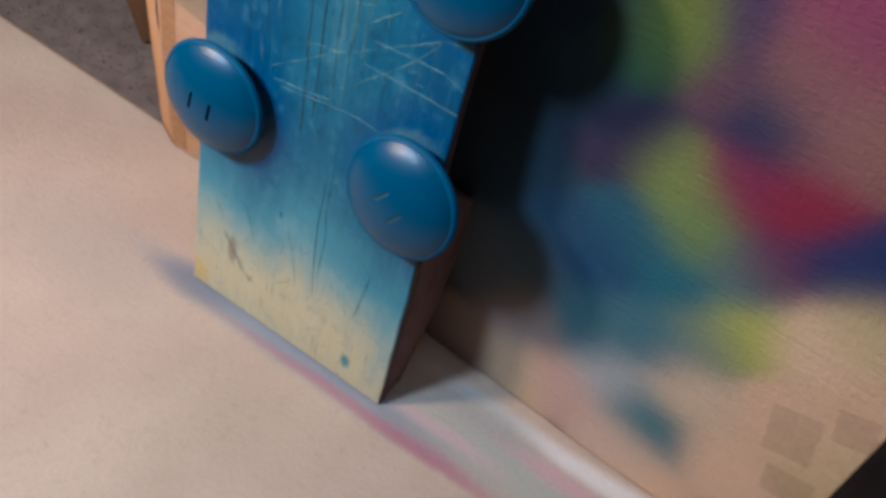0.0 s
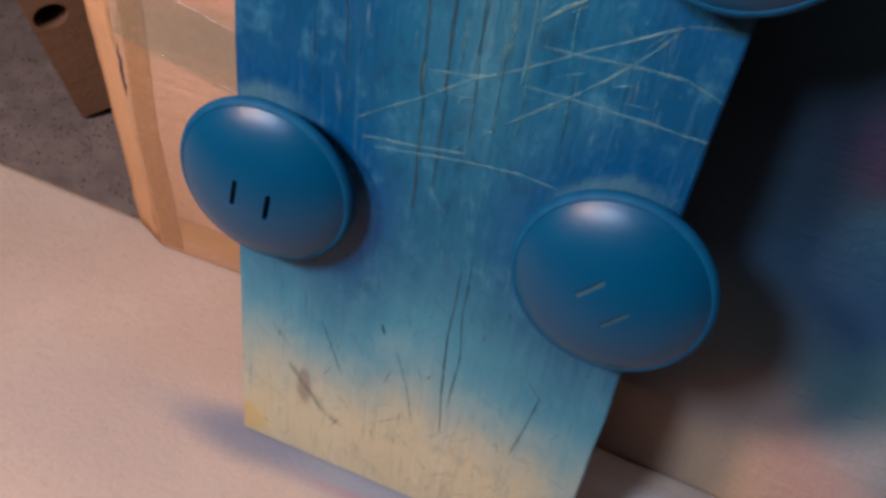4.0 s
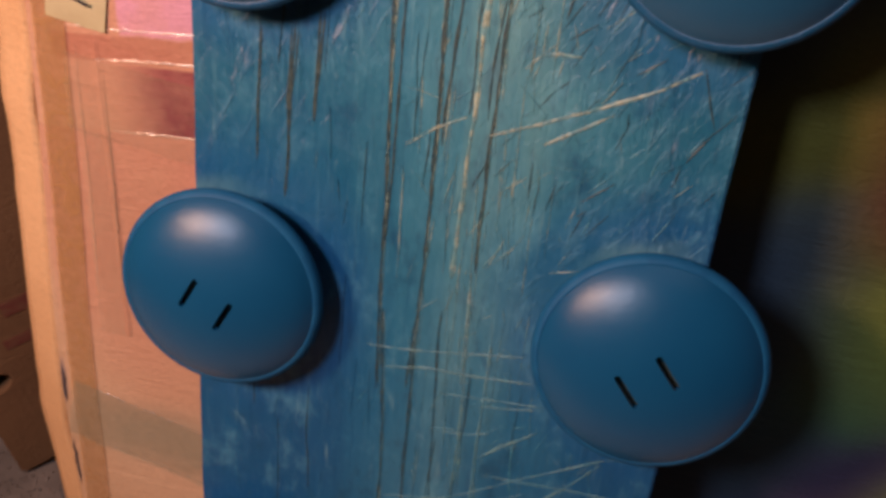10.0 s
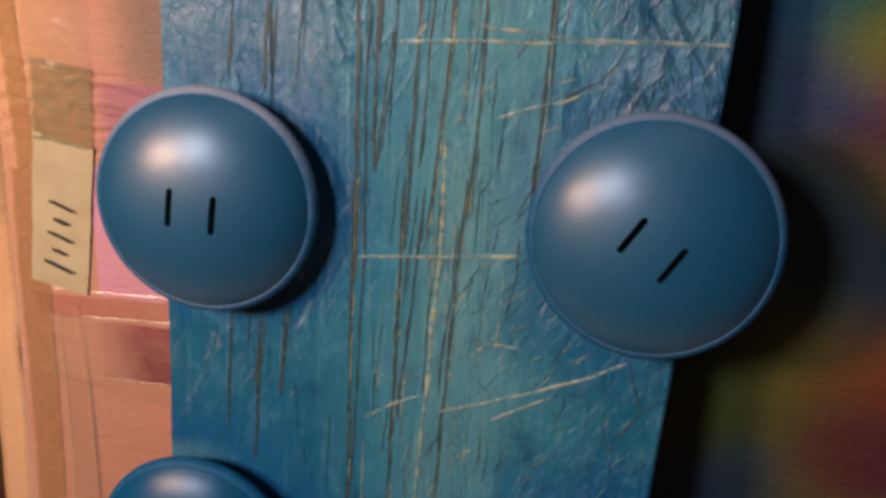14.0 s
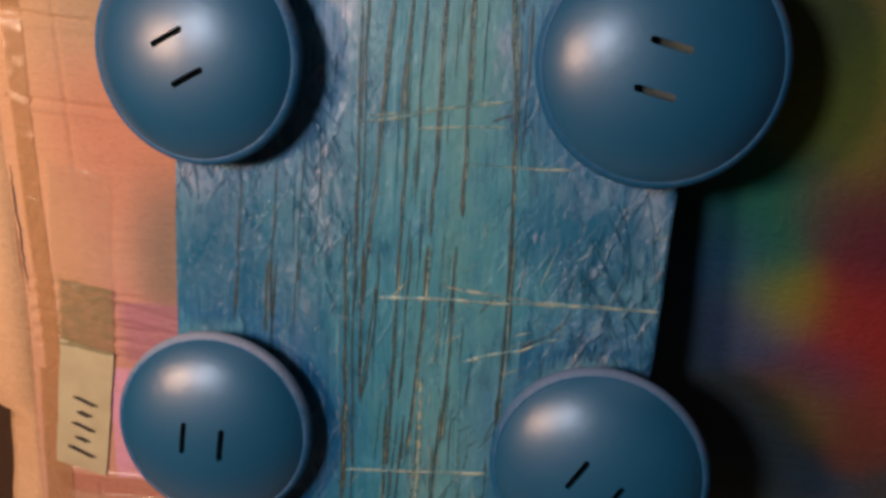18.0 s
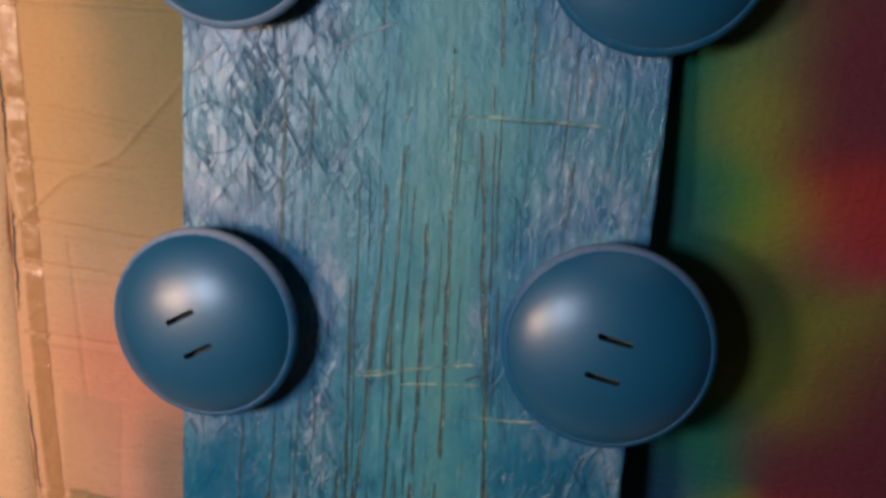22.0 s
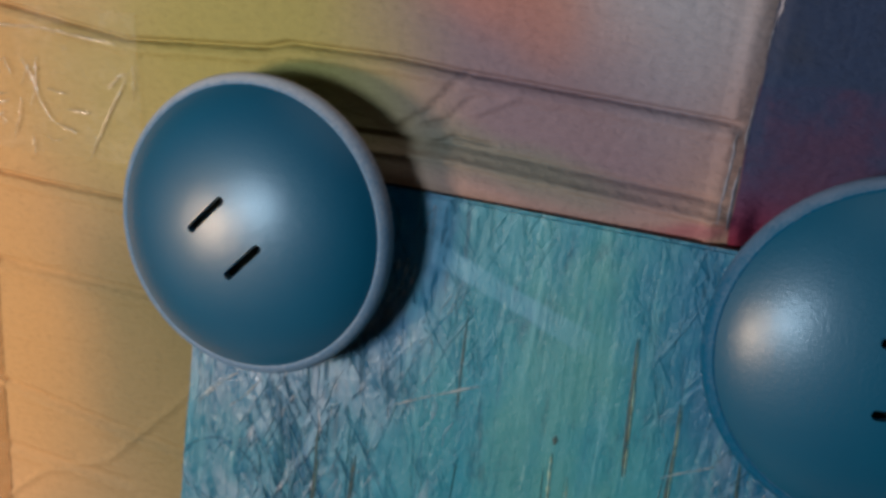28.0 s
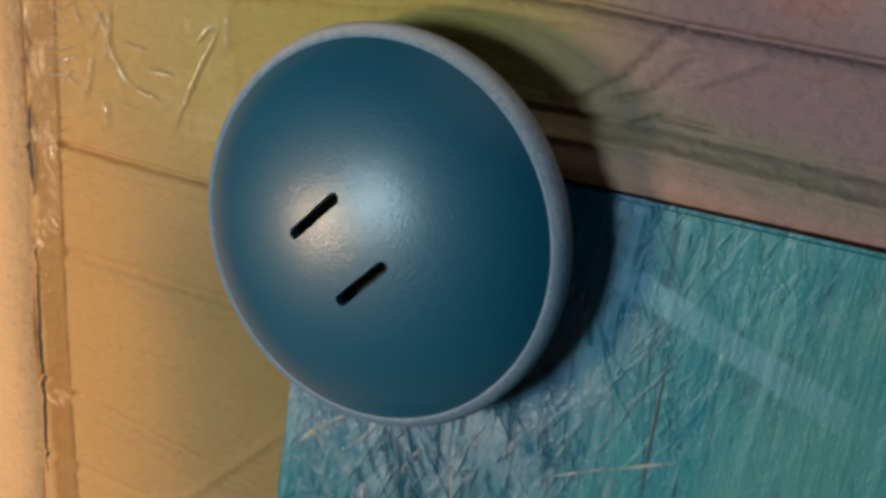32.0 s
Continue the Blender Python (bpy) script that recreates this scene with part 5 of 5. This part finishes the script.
nick(0.0008, (0.0174, 0.7117), (0.0173, 0.6995), (0.0175, 0.6828), (0.0174, 0.6722))
cut(0.0007, (0.0193, 0.7199), (0.0194, 0.7078), (0.0191, 0.6955), (0.0189, 0.6787))
gouge(0.0012, (0.0261, 0.7083), (0.0277, 0.6941), (0.0296, 0.6796), (0.0303, 0.6626), (0.0313, 0.6452), (0.0334, 0.6252))
cut(0.0008, (0.0319, 0.7087), (0.0319, 0.6944), (0.0327, 0.6799), (0.0338, 0.6629), (0.0346, 0.6455))
cut(0.0007, (0.0337, 0.7169), (0.0339, 0.7028), (0.0343, 0.6863), (0.0356, 0.6588))
nick(0.0009, (0.0142, 0.7125), (0.0215, 0.7130), (0.0278, 0.7133), (0.0423, 0.7135), (0.0546, 0.7133), (0.0707, 0.7135))
cut(0.0006, (0.0300, 0.7122), (0.0424, 0.7123), (0.0547, 0.7127), (0.0669, 0.7120))
nick(0.0006, (-0.0185, 0.6074), (-0.0023, 0.6098), (0.0113, 0.6129), (0.0269, 0.6175))
lick(0.0015, (0.0598, 0.7027), (0.0596, 0.6905), (0.0591, 0.6801), (0.0587, 0.6738))
cut(0.0008, (0.0616, 0.7008), (0.0615, 0.6866), (0.0608, 0.6740))
cut(0.0007, (0.0780, 0.7199), (0.0769, 0.7119), (0.0761, 0.7020))
cut(0.0008, (0.0909, 0.7110), (0.0895, 0.6990), (0.0880, 0.6868), (0.0873, 0.6764))
cut(0.0005, (0.0442, 0.7156), (0.0447, 0.6995), (0.0443, 0.6809))
gouge(0.0010, (0.0295, 0.7674), (0.0306, 0.7537), (0.0318, 0.7389), (0.0323, 0.7314))
gouge(0.0010, (0.0425, 0.7534), (0.0432, 0.7405), (0.0435, 0.7311), (0.0442, 0.7177))
cut(0.0008, (0.0585, 0.7426), (0.0599, 0.7277), (0.0606, 0.7163))
cut(0.0009, (0.0302, 0.7253), (0.0310, 0.7137))
cut(0.0016, (0.0147, 0.7375), (0.0145, 0.7350))
nick(0.0008, (0.0142, 0.7326), (0.0149, 0.7211), (0.0153, 0.7093))
nick(0.0006, (0.0191, 0.7275), (0.0196, 0.7198), (0.0202, 0.7120))
cut(0.0008, (-0.0500, 0.7236), (-0.0497, 0.7074), (-0.0496, 0.6992))
cut(0.0007, (-0.0384, 0.7172), (-0.0384, 0.7009))
lick(0.0008, (0.0413, 0.7336), (0.0474, 0.7368), (0.0534, 0.7400))
lick(0.0018, (0.0657, 0.7362), (0.0649, 0.7285), (0.0642, 0.7207))
lick(0.0008, (-0.0296, 0.7343), (-0.0183, 0.7401), (-0.0053, 0.7462))
nick(0.0007, (-0.0036, 0.7063), (-0.0004, 0.7148))
cut(0.0005, (-0.0127, 0.7650), (-0.0123, 0.7501), (-0.0118, 0.7367))
lick(0.0012, (-0.0778, 0.7217), (-0.0728, 0.7264), (-0.0689, 0.7319))
lick(0.0014, (-0.0882, 0.7202), (-0.0822, 0.7271), (-0.0761, 0.7319))
gouge(0.0011, (-0.0169, 0.3385), (-0.0156, 0.3195), (-0.0146, 0.3055), (-0.0133, 0.2864), (-0.0131, 0.2727), (-0.0127, 0.2536), (-0.0122, 0.2411))
gouge(0.0010, (-0.0034, 0.3415), (-0.0034, 0.3302), (-0.0037, 0.3204), (-0.0032, 0.3022), (-0.0034, 0.2869), (-0.0034, 0.2733), (-0.0031, 0.2567), (-0.0030, 0.2442))
cut(0.0006, (0.0053, 0.3434), (0.0050, 0.3322), (0.0055, 0.3188), (0.0063, 0.3026), (0.0073, 0.2856), (0.0075, 0.2719), (0.0071, 0.2550))
nick(0.0013, (0.0155, 0.3457), (0.0158, 0.3348), (0.0162, 0.3234), (0.0174, 0.3077), (0.0173, 0.2928), (0.0173, 0.2795), (0.0167, 0.2677), (0.0164, 0.2556))
nick(0.0010, (0.0246, 0.3331), (0.0251, 0.3218), (0.0252, 0.3077), (0.0249, 0.2950), (0.0247, 0.2840), (0.0247, 0.2702), (0.0243, 0.2557))
cut(0.0006, (-0.0180, 0.3268), (-0.0176, 0.3170), (-0.0173, 0.3027))
cut(0.0005, (0.0184, 0.3220), (0.0189, 0.3101), (0.0188, 0.2954), (0.0179, 0.2842))
nick(0.0011, (-0.0147, 0.3137), (0.0028, 0.3171), (0.0183, 0.3180), (0.0425, 0.3199))
nick(0.0009, (0.0085, 0.3074), (0.0278, 0.3094), (0.0483, 0.3115))
nick(0.0009, (0.0054, 0.2905), (0.0163, 0.2925))
nick(0.0009, (0.0274, 0.2825), (0.0339, 0.2900), (0.0425, 0.2957))
nick(0.0006, (-0.0220, 0.3219), (-0.0023, 0.3237), (0.0146, 0.3269), (0.0380, 0.3308))
cut(0.0008, (-0.0678, 0.2938), (-0.0678, 0.2815))
cut(0.0005, (-0.0444, 0.2977), (-0.0449, 0.2797), (-0.0450, 0.2681))
cut(0.0004, (-0.0573, 0.2786), (-0.0570, 0.2573), (-0.0566, 0.2344))
nick(0.0010, (-0.0378, 0.2226), (-0.0131, 0.2393), (0.0071, 0.2543), (0.0243, 0.2640), (0.0441, 0.2768), (0.0625, 0.2880), (0.0728, 0.2946))
nick(0.0010, (0.0220, 0.2403), (0.0380, 0.2548), (0.0528, 0.2686), (0.0659, 0.2838), (0.0717, 0.2919))
nick(0.0008, (0.0251, 0.2818), (0.0362, 0.2908), (0.0465, 0.3003))
nick(0.0008, (0.0077, 0.2898), (0.0207, 0.2914), (0.0288, 0.2946))
nick(0.0007, (0.0231, 0.3053), (0.0381, 0.3083), (0.0478, 0.3103))
nick(0.0010, (0.0290, 0.2740), (0.0423, 0.2749), (0.0636, 0.2769), (0.0783, 0.2775), (0.0923, 0.2731))
nick(0.0008, (-0.0099, 0.2526), (0.0046, 0.2549), (0.0138, 0.2577))
nick(0.0007, (-0.0344, 0.2155), (-0.0103, 0.2189), (0.0101, 0.2228))
nick(0.0008, (-0.0285, 0.2123), (-0.0099, 0.2158), (0.0107, 0.2193), (0.0308, 0.2214), (0.0460, 0.2208))
nick(0.0009, (0.0257, 0.2578), (0.0465, 0.2582), (0.0713, 0.2582), (0.0934, 0.2573))
nick(0.0008, (0.0728, 0.2946), (0.0823, 0.2964), (0.0928, 0.2975))
graze(0.0009, (0.0386, 0.2940), (0.0387, 0.2804), (0.0398, 0.2714), (0.0421, 0.2574), (0.0428, 0.2446))
cut(0.0010, (0.0395, 0.2932), (0.0393, 0.2887))
graze(0.0006, (0.0680, 0.2904), (0.0705, 0.2752), (0.0720, 0.2559))
gouge(0.0009, (-0.0112, 0.2442), (-0.0106, 0.2251), (-0.0101, 0.2076), (-0.0096, 0.1890))
gouge(0.0009, (-0.0018, 0.2456), (-0.0025, 0.2288), (-0.0022, 0.2145), (-0.0025, 0.2021))
cut(0.0006, (0.0083, 0.2866), (0.0077, 0.2748), (0.0080, 0.2602), (0.0088, 0.2450), (0.0091, 0.2287))
cut(0.0005, (0.0169, 0.2831), (0.0170, 0.2714), (0.0171, 0.2591), (0.0172, 0.2461), (0.0173, 0.2325))
nick(0.0008, (0.0178, 0.2947), (0.0188, 0.2793), (0.0171, 0.2591), (0.0180, 0.2356))
nick(0.0007, (0.0248, 0.2930), (0.0251, 0.2818), (0.0263, 0.2656), (0.0267, 0.2531), (0.0264, 0.2369))
cut(0.0005, (-0.0455, 0.2801), (-0.0443, 0.2663), (-0.0429, 0.2439))
cut(0.0007, (0.0158, 0.1655), (0.0158, 0.1473), (0.0151, 0.1275), (0.0160, 0.1074), (0.0170, 0.0906), (0.0199, 0.0599))
cut(0.0005, (0.0198, 0.1748), (0.0200, 0.1572), (0.0202, 0.1386), (0.0225, 0.1159), (0.0213, 0.0936), (0.0212, 0.0799))
cut(0.0006, (0.0626, 0.1115), (0.0589, 0.0865), (0.0554, 0.0646))
cut(0.0012, (-0.0168, 0.1188), (-0.0145, 0.1121))
cut(0.0004, (-0.0471, 0.1052), (-0.0389, 0.0845), (-0.0347, 0.0737))
cut(0.0003, (-0.0075, 0.1048), (0.0005, 0.0792), (0.0048, 0.0586))
for _ in range(70):
    x, z, d = rng.gauss(0.016, 0.014), rng.uniform(0.22, 0.47), rng.uniform(0.008, 0.05)
    scratch(pale, (x, z), (x + rng.uniform(-0.002, 0.001), z + d), wide=rng.uniform(0.00025, 0.0006))
for _ in range(80):
    x, z, s = rng.uniform(-0.06, 0.065), rng.uniform(0.22, 0.72), rng.uniform(0.006, 0.04)
    scratch(dark, (x, z), (x + rng.uniform(-0.002, 0.002), z + s), wide=rng.uniform(0.0002, 0.0005))
for _ in range(260):
    x, z, a, s = rng.gauss(0.024, 0.022), rng.uniform(0.22, 0.58), rng.gauss(1.15, 0.5), rng.uniform(0.003, 0.014)
    scratch(pale if rng.random() < 0.55 else teal, (x, z), (x + s * math.cos(a), z + s * math.sin(a)), wide=rng.uniform(0.00025, 0.0007))
for _ in range(120):
    x, z, a, s = rng.gauss(0.045, 0.022), rng.uniform(0.38, 0.50), rng.gauss(1.0, 0.25), rng.uniform(0.004, 0.014)
    scratch(dark if rng.random() < 0.5 else teal, (x, z), (x + s * math.cos(a), z + s * math.sin(a)), wide=rng.uniform(0.0003, 0.0007))
for _ in range(150):
    x, z, a, s = rng.uniform(-0.09, 0.09), rng.uniform(0.01, 0.16), rng.choice((1.5, 2.2, 0.9)) + rng.gauss(0, 0.25), rng.uniform(0.003, 0.016)
    scratch(stain, (x, z), (x + s * math.cos(a), z + s * math.sin(a)), wide=rng.uniform(0.0003, 0.0008))
scratch(stain, (-0.0644, 0.068), (-0.0549, 0.0556), (-0.0451, 0.0428), (-0.0317, 0.0347), wide=0.0035)
for k in range(5):
    a0 = 1.3 * k
    ring = [(-0.0790 + (0.0118 + 0.0006 * (k % 3)) * math.cos(a0 + i * 0.22), 0.7005 + (0.0098 + 0.0005 * (k % 3)) * math.sin(a0 + i * 0.22)) for i in range(8)]
    scratch(blue_dabs, *ring, wide=0.0010)
for store, count in ((blue_dabs, 520), (pale_dabs, 760)):
    for _ in range(count):
        side = rng.choice((-1, 1))
        z = 0.44 + 0.345 * rng.random() ** 0.8
        x = 0.012 + side * (0.026 + 0.060 * rng.random() ** 0.8)
        if noise.noise((x * 38, z * 30, 2.0 if store is blue_dabs else 2.6)) < -0.02 or abs(x) > 0.089:
            continue
        a, s, bend = rng.gauss(1.5, 0.32), rng.uniform(0.0015, 0.006), rng.gauss(0, 0.35)
        mid = (x + s * math.cos(a), z + s * math.sin(a))
        scratch(store, (x, z), mid, (mid[0] + s * math.cos(a + bend), mid[1] + s * math.sin(a + bend)), wide=rng.uniform(0.0005, 0.0014))
part("dark_brushwork", mesh_from("dark_brushwork", *blue_dabs, M_DAB_BLUE), BOARD, "deep blue brush dabs", "stuff")
part("pale_brushwork", mesh_from("pale_brushwork", *pale_dabs, M_DAB_PALE), BOARD, "pale lilac brush dabs", "stuff")
part("dark_wear", mesh_from("dark_wear", *dark, M_DARK), BOARD, "long dark vertical gouges", "stuff")
part("pale_wear", mesh_from("pale_wear", *pale, M_PALE), BOARD, "pale yellowish crossing scratches", "stuff")
part("teal_wear", mesh_from("teal_wear", *teal, M_GRAZE), BOARD, "light teal grazes", "stuff")
part("thick_paint", mesh_from("thick_paint", *white, M_LICK), BOARD, "thick whitish paint ridges", "stuff")
part("foot_stains", mesh_from("foot_stains", *stain, M_STAIN), BOARD, "brown and teal stains on the cream foot", "stuff")


# ---- wooden prop behind the board ----
def prop():
    outline = [(0.0105, 0.0), (0.027, 0.0), (0.060, 0.055), (0.0865, 0.148), (0.050, 0.180), (0.0305, 0.170)]
    thing = tagged(new("wooden_prop"), "dark wooden wedge propping the board from behind", "wood block")
    n = len(outline)
    verts = [(x, y, z) for x in (0.062, 0.0915) for y, z in outline]
    faces = [tuple(range(n))[::-1], tuple(range(n, 2 * n))] + [(i, (i + 1) % n, n + (i + 1) % n, n + i) for i in range(n)]
    block = part("block", mesh_from("block", verts, faces, M_WOOD), thing)
    m = block.modifiers.new("edge", "BEVEL")
    m.width, m.segments = 0.0012, 2
    back = outline[1:4]
    rows = [[(0.0920, y - o + 0.0006 * noise.noise((z * 90, o * 500, 1)), z) for o in (0.0045, 0.0008)] for y, z in [(a[0] + (b[0] - a[0]) * i / 12, a[1] + (b[1] - a[1]) * i / 12) for a, b in zip(back[:-1], back[1:]) for i in range(12)]]
    part("raw_edge", strip_mesh("raw_edge", rows, M_RAW), thing, "paler raw brown edge")
    return thing


prop()


# ---- slotted domes ----
def turned(name, profile, material, steps=96):
    verts, faces, n = [], [], len(profile)
    for i in range(steps):
        a = 2 * math.pi * i / steps
        verts += [(r * math.cos(a), r * math.sin(a), z) for r, z in profile]
    for i in range(steps):
        j = (i + 1) % steps
        for k in range(n):
            m = (k + 1) % n
            faces.append((i * n + k, j * n + k, j * n + m, i * n + m))
    return mesh_from(name, verts, faces, material, True)


def cap(r):
    """Height of the dome's skin at distance r from its middle: gently domed, rounder towards the rim."""
    return 0.0050 + 0.0215 * math.sqrt(1 - (r / 0.0410) ** 2)


def dome_mesh(paint, slot_x=0.0, slot_y=0.0):
    apex = 0.0265
    outer = [(0.0364 * i / 24, cap(0.0364 * i / 24)) for i in range(1, 25)]
    inner = [(r * 0.945, z - 0.0024) for r, z in outer[:24]][::-1]
    profile = [(0.00002, apex)] + outer + inner + [(0.00002, apex - 0.0024)]
    me = turned("shell", profile, paint)
    bm = bmesh.new()
    bm.from_mesh(me)
    bmesh.ops.remove_doubles(bm, verts=bm.verts[:], dist=0.0001)
    bmesh.ops.recalc_face_normals(bm, faces=bm.faces[:])
    bm.to_mesh(me)
    bm.free()
    cut = bmesh.new()
    for side in (-1, 1):
        loop = []
        for k in range(16):
            a = 2 * math.pi * k / 16
            loop.append((slot_x + 0.0054 * (1 if math.cos(a) > 0 else -1) + 0.00115 * math.cos(a), slot_y + side * 0.00735 + 0.00115 * math.sin(a)))
        low = [cut.verts.new((x, y, 0.015)) for x, y in loop]
        high = [cut.verts.new((x, y, 0.045)) for x, y in loop]
        cut.faces.new(low[::-1])
        cut.faces.new(high)
        for k in range(16):
            cut.faces.new((low[k], low[(k + 1) % 16], high[(k + 1) % 16], high[k]))
    knife_mesh = bpy.data.meshes.new("slot_cutter")
    for face in cut.faces:
        face.material_index = 1
    cut.to_mesh(knife_mesh)
    cut.free()
    for mesh in (me, knife_mesh):
        mesh.materials.clear()
        mesh.materials.append(paint)
        mesh.materials.append(M_SLOT)
    body, knife = new("dome_blank", me), new("slot_cutter", knife_mesh)
    m = body.modifiers.new("slots", "BOOLEAN")
    m.object, m.operation, m.solver = knife, "DIFFERENCE", "EXACT"
    done = bpy.data.meshes.new_from_object(body.evaluated_get(bpy.context.evaluated_depsgraph_get()))
    done.name = "shell"
    done.set_sharp_from_angle(angle=math.radians(32))
    bpy.data.objects.remove(body)
    bpy.data.objects.remove(knife)
    return done


SHELL, SHELL_LOW, SHELL_TOP = dome_mesh(M_DOME), dome_mesh(M_DOME_LOW), dome_mesh(M_DOME, 0.0003, -0.0005)
STEM = turned("stem", [(0.0002, -0.005), (0.0200, -0.005), (0.0200, 0.0190), (0.0190, 0.0201), (0.0002, 0.0208)], M_CORE, 40)


def slot_filling():
    """Two rounded bars that fill the slots almost flush with the shell."""
    verts, faces = [], []
    for side in (-1, 1):
        base = len(verts)
        for deep in (0.006, 0.0):
            for k in range(16):
                a = 2 * math.pi * k / 16
                x, y = 0.0054 * (1 if math.cos(a) > 0 else -1) + 0.00112 * math.cos(a), side * 0.00735 + 0.00112 * math.sin(a)
                verts.append((x, y, cap(math.hypot(x, y)) - 0.0005 - deep))
        faces.append(tuple(range(base + 16, base + 32)))
        faces += [(base + k, base + (k + 1) % 16, base + 16 + (k + 1) % 16, base + 16 + k) for k in range(16)]
    return mesh_from("slot_filling", verts, faces, M_FILL)


FILLING = slot_filling()
RIM_PROFILE = [(0.0364, 0.0151), (0.0369, 0.0150), (0.0379, 0.0144), (0.0386, 0.0135), (0.0391, 0.0122), (0.0389, 0.0110), (0.0380, 0.0105), (0.0368, 0.0107), (0.0352, 0.0130)]
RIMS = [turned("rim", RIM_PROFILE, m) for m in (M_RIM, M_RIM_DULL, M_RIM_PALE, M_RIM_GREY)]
OUTWARD = Matrix.Rotation(math.radians(90), 4, "X")


def dome(x, z, angle, label, size, up, out, worn):
    """up, out: degrees by which the dome's face tips towards the board's top and right edge."""
    thing = tagged(new("slotted_dome"), label, "dome", "domes along the board edges")
    tip = Matrix.Rotation(math.radians(-up), 4, "X") @ Matrix.Rotation(math.radians(out), 4, "Z")
    thing.matrix_basis = BOARD_POSE @ Matrix.Translation((x, -0.0122, z)) @ tip @ Matrix.Translation((0, 0.0122, 0)) @ OUTWARD @ Matrix.Rotation(math.radians(angle), 4, "Z")
    thing.scale = (size, size, 1.0)
    part("shell", SHELL_TOP if angle == 48 else SHELL_LOW if z < 0.4 else SHELL, thing)
    part("stem", STEM, thing, "dull olive core seen through the slots")
    # worn picks the rim tone; the pale ones have top light painted in
    part("rim", RIMS[worn], thing, ("", "greyish worn rim with painted top light", "pale worn rim with painted top light", "greyish rim with painted top light")[worn])
    if angle == 50:
        part("slot_filling", FILLING, thing, "dull filling in the slots")
    return thing


SIZES = (1.0162, 1.0181, 1.0036, 1.0039, 1.0050, 1.0029, 1.0009, 1.0040, 0.9958, 1.0057)
TIPPED = ((-1.0, 3.1), (3.2, -1.8), (2.2, 2.7), (4.3, 1.2), (2.2, 4.3), (3.5, -1.3), (-0.4, -1.2), (0.6, 1.9), (-1.8, -1.5), (0.3, 3.7))
RIM_TONES = (0, 0, 0, 0, 3, 1, 3, 1, 2, 1)
for (x, z, angle, label), size, (up, out), worn in zip(DOMES, SIZES, TIPPED, RIM_TONES):
    dome(x, z, angle, label, size, up, out, worn)


# ---- tipped brown box on the carpet ----
def brown_box():
    thing = tagged(new("cardboard_box"), "brown cardboard box with a hand hole, leaning on the carpet", "box")
    u, v, up = Vector((0.62, 0.785, 0)), Vector((-0.785, 0.62, 0)), Vector((0, 0, 1))
    tip = math.radians(TIP)
    u2, w2 = u * math.cos(tip) + up * math.sin(tip), up * math.cos(tip) - u * math.sin(tip)
    thing.matrix_basis = Matrix.Translation((-0.345, 0.184, -0.004)) @ Matrix((u2, v, w2)).transposed().to_4x4()
    me = box_mesh("body", (0, 0, 0), (0.20, 0.18, 0.34), M_BROWN, 0.002)
    cut = bmesh.new()
    bmesh.ops.create_cone(cut, cap_ends=True, segments=32, radius1=1, radius2=1, depth=1)
    for p in cut.verts:
        p.co = Vector((HOLE[0] + 0.012 * p.co.x, 0.06 + 0.20 * p.co.z, HOLE[1] + 0.009 * p.co.y))
    bmesh.ops.recalc_face_normals(cut, faces=cut.faces[:])
    knife_mesh = bpy.data.meshes.new("hole_cutter")
    cut.to_mesh(knife_mesh)
    cut.free()
    blank, knife = new("blank", me), new("hole_cutter", knife_mesh)
    m = blank.modifiers.new("hole", "BOOLEAN")
    m.object, m.operation, m.solver = knife, "DIFFERENCE", "EXACT"
    done = bpy.data.meshes.new_from_object(blank.evaluated_get(bpy.context.evaluated_depsgraph_get()))
    done.name = "body"
    bpy.data.objects.remove(blank)
    bpy.data.objects.remove(knife)
    part("body", done, thing)
    for x, z, w, h in ((0.045, 0.118, 0.012, 0.004), (0.052, 0.146, 0.010, 0.006)):
        part("print_mark", box_mesh("print_mark", (x - w, -0.0006, z - h), (x + w, 0.001, z + h), M_RED, 0.0003), thing, "faded red printed bar")
    return thing


TIP, HOLE = 12.0, (0.0145, 0.090)
brown_box()
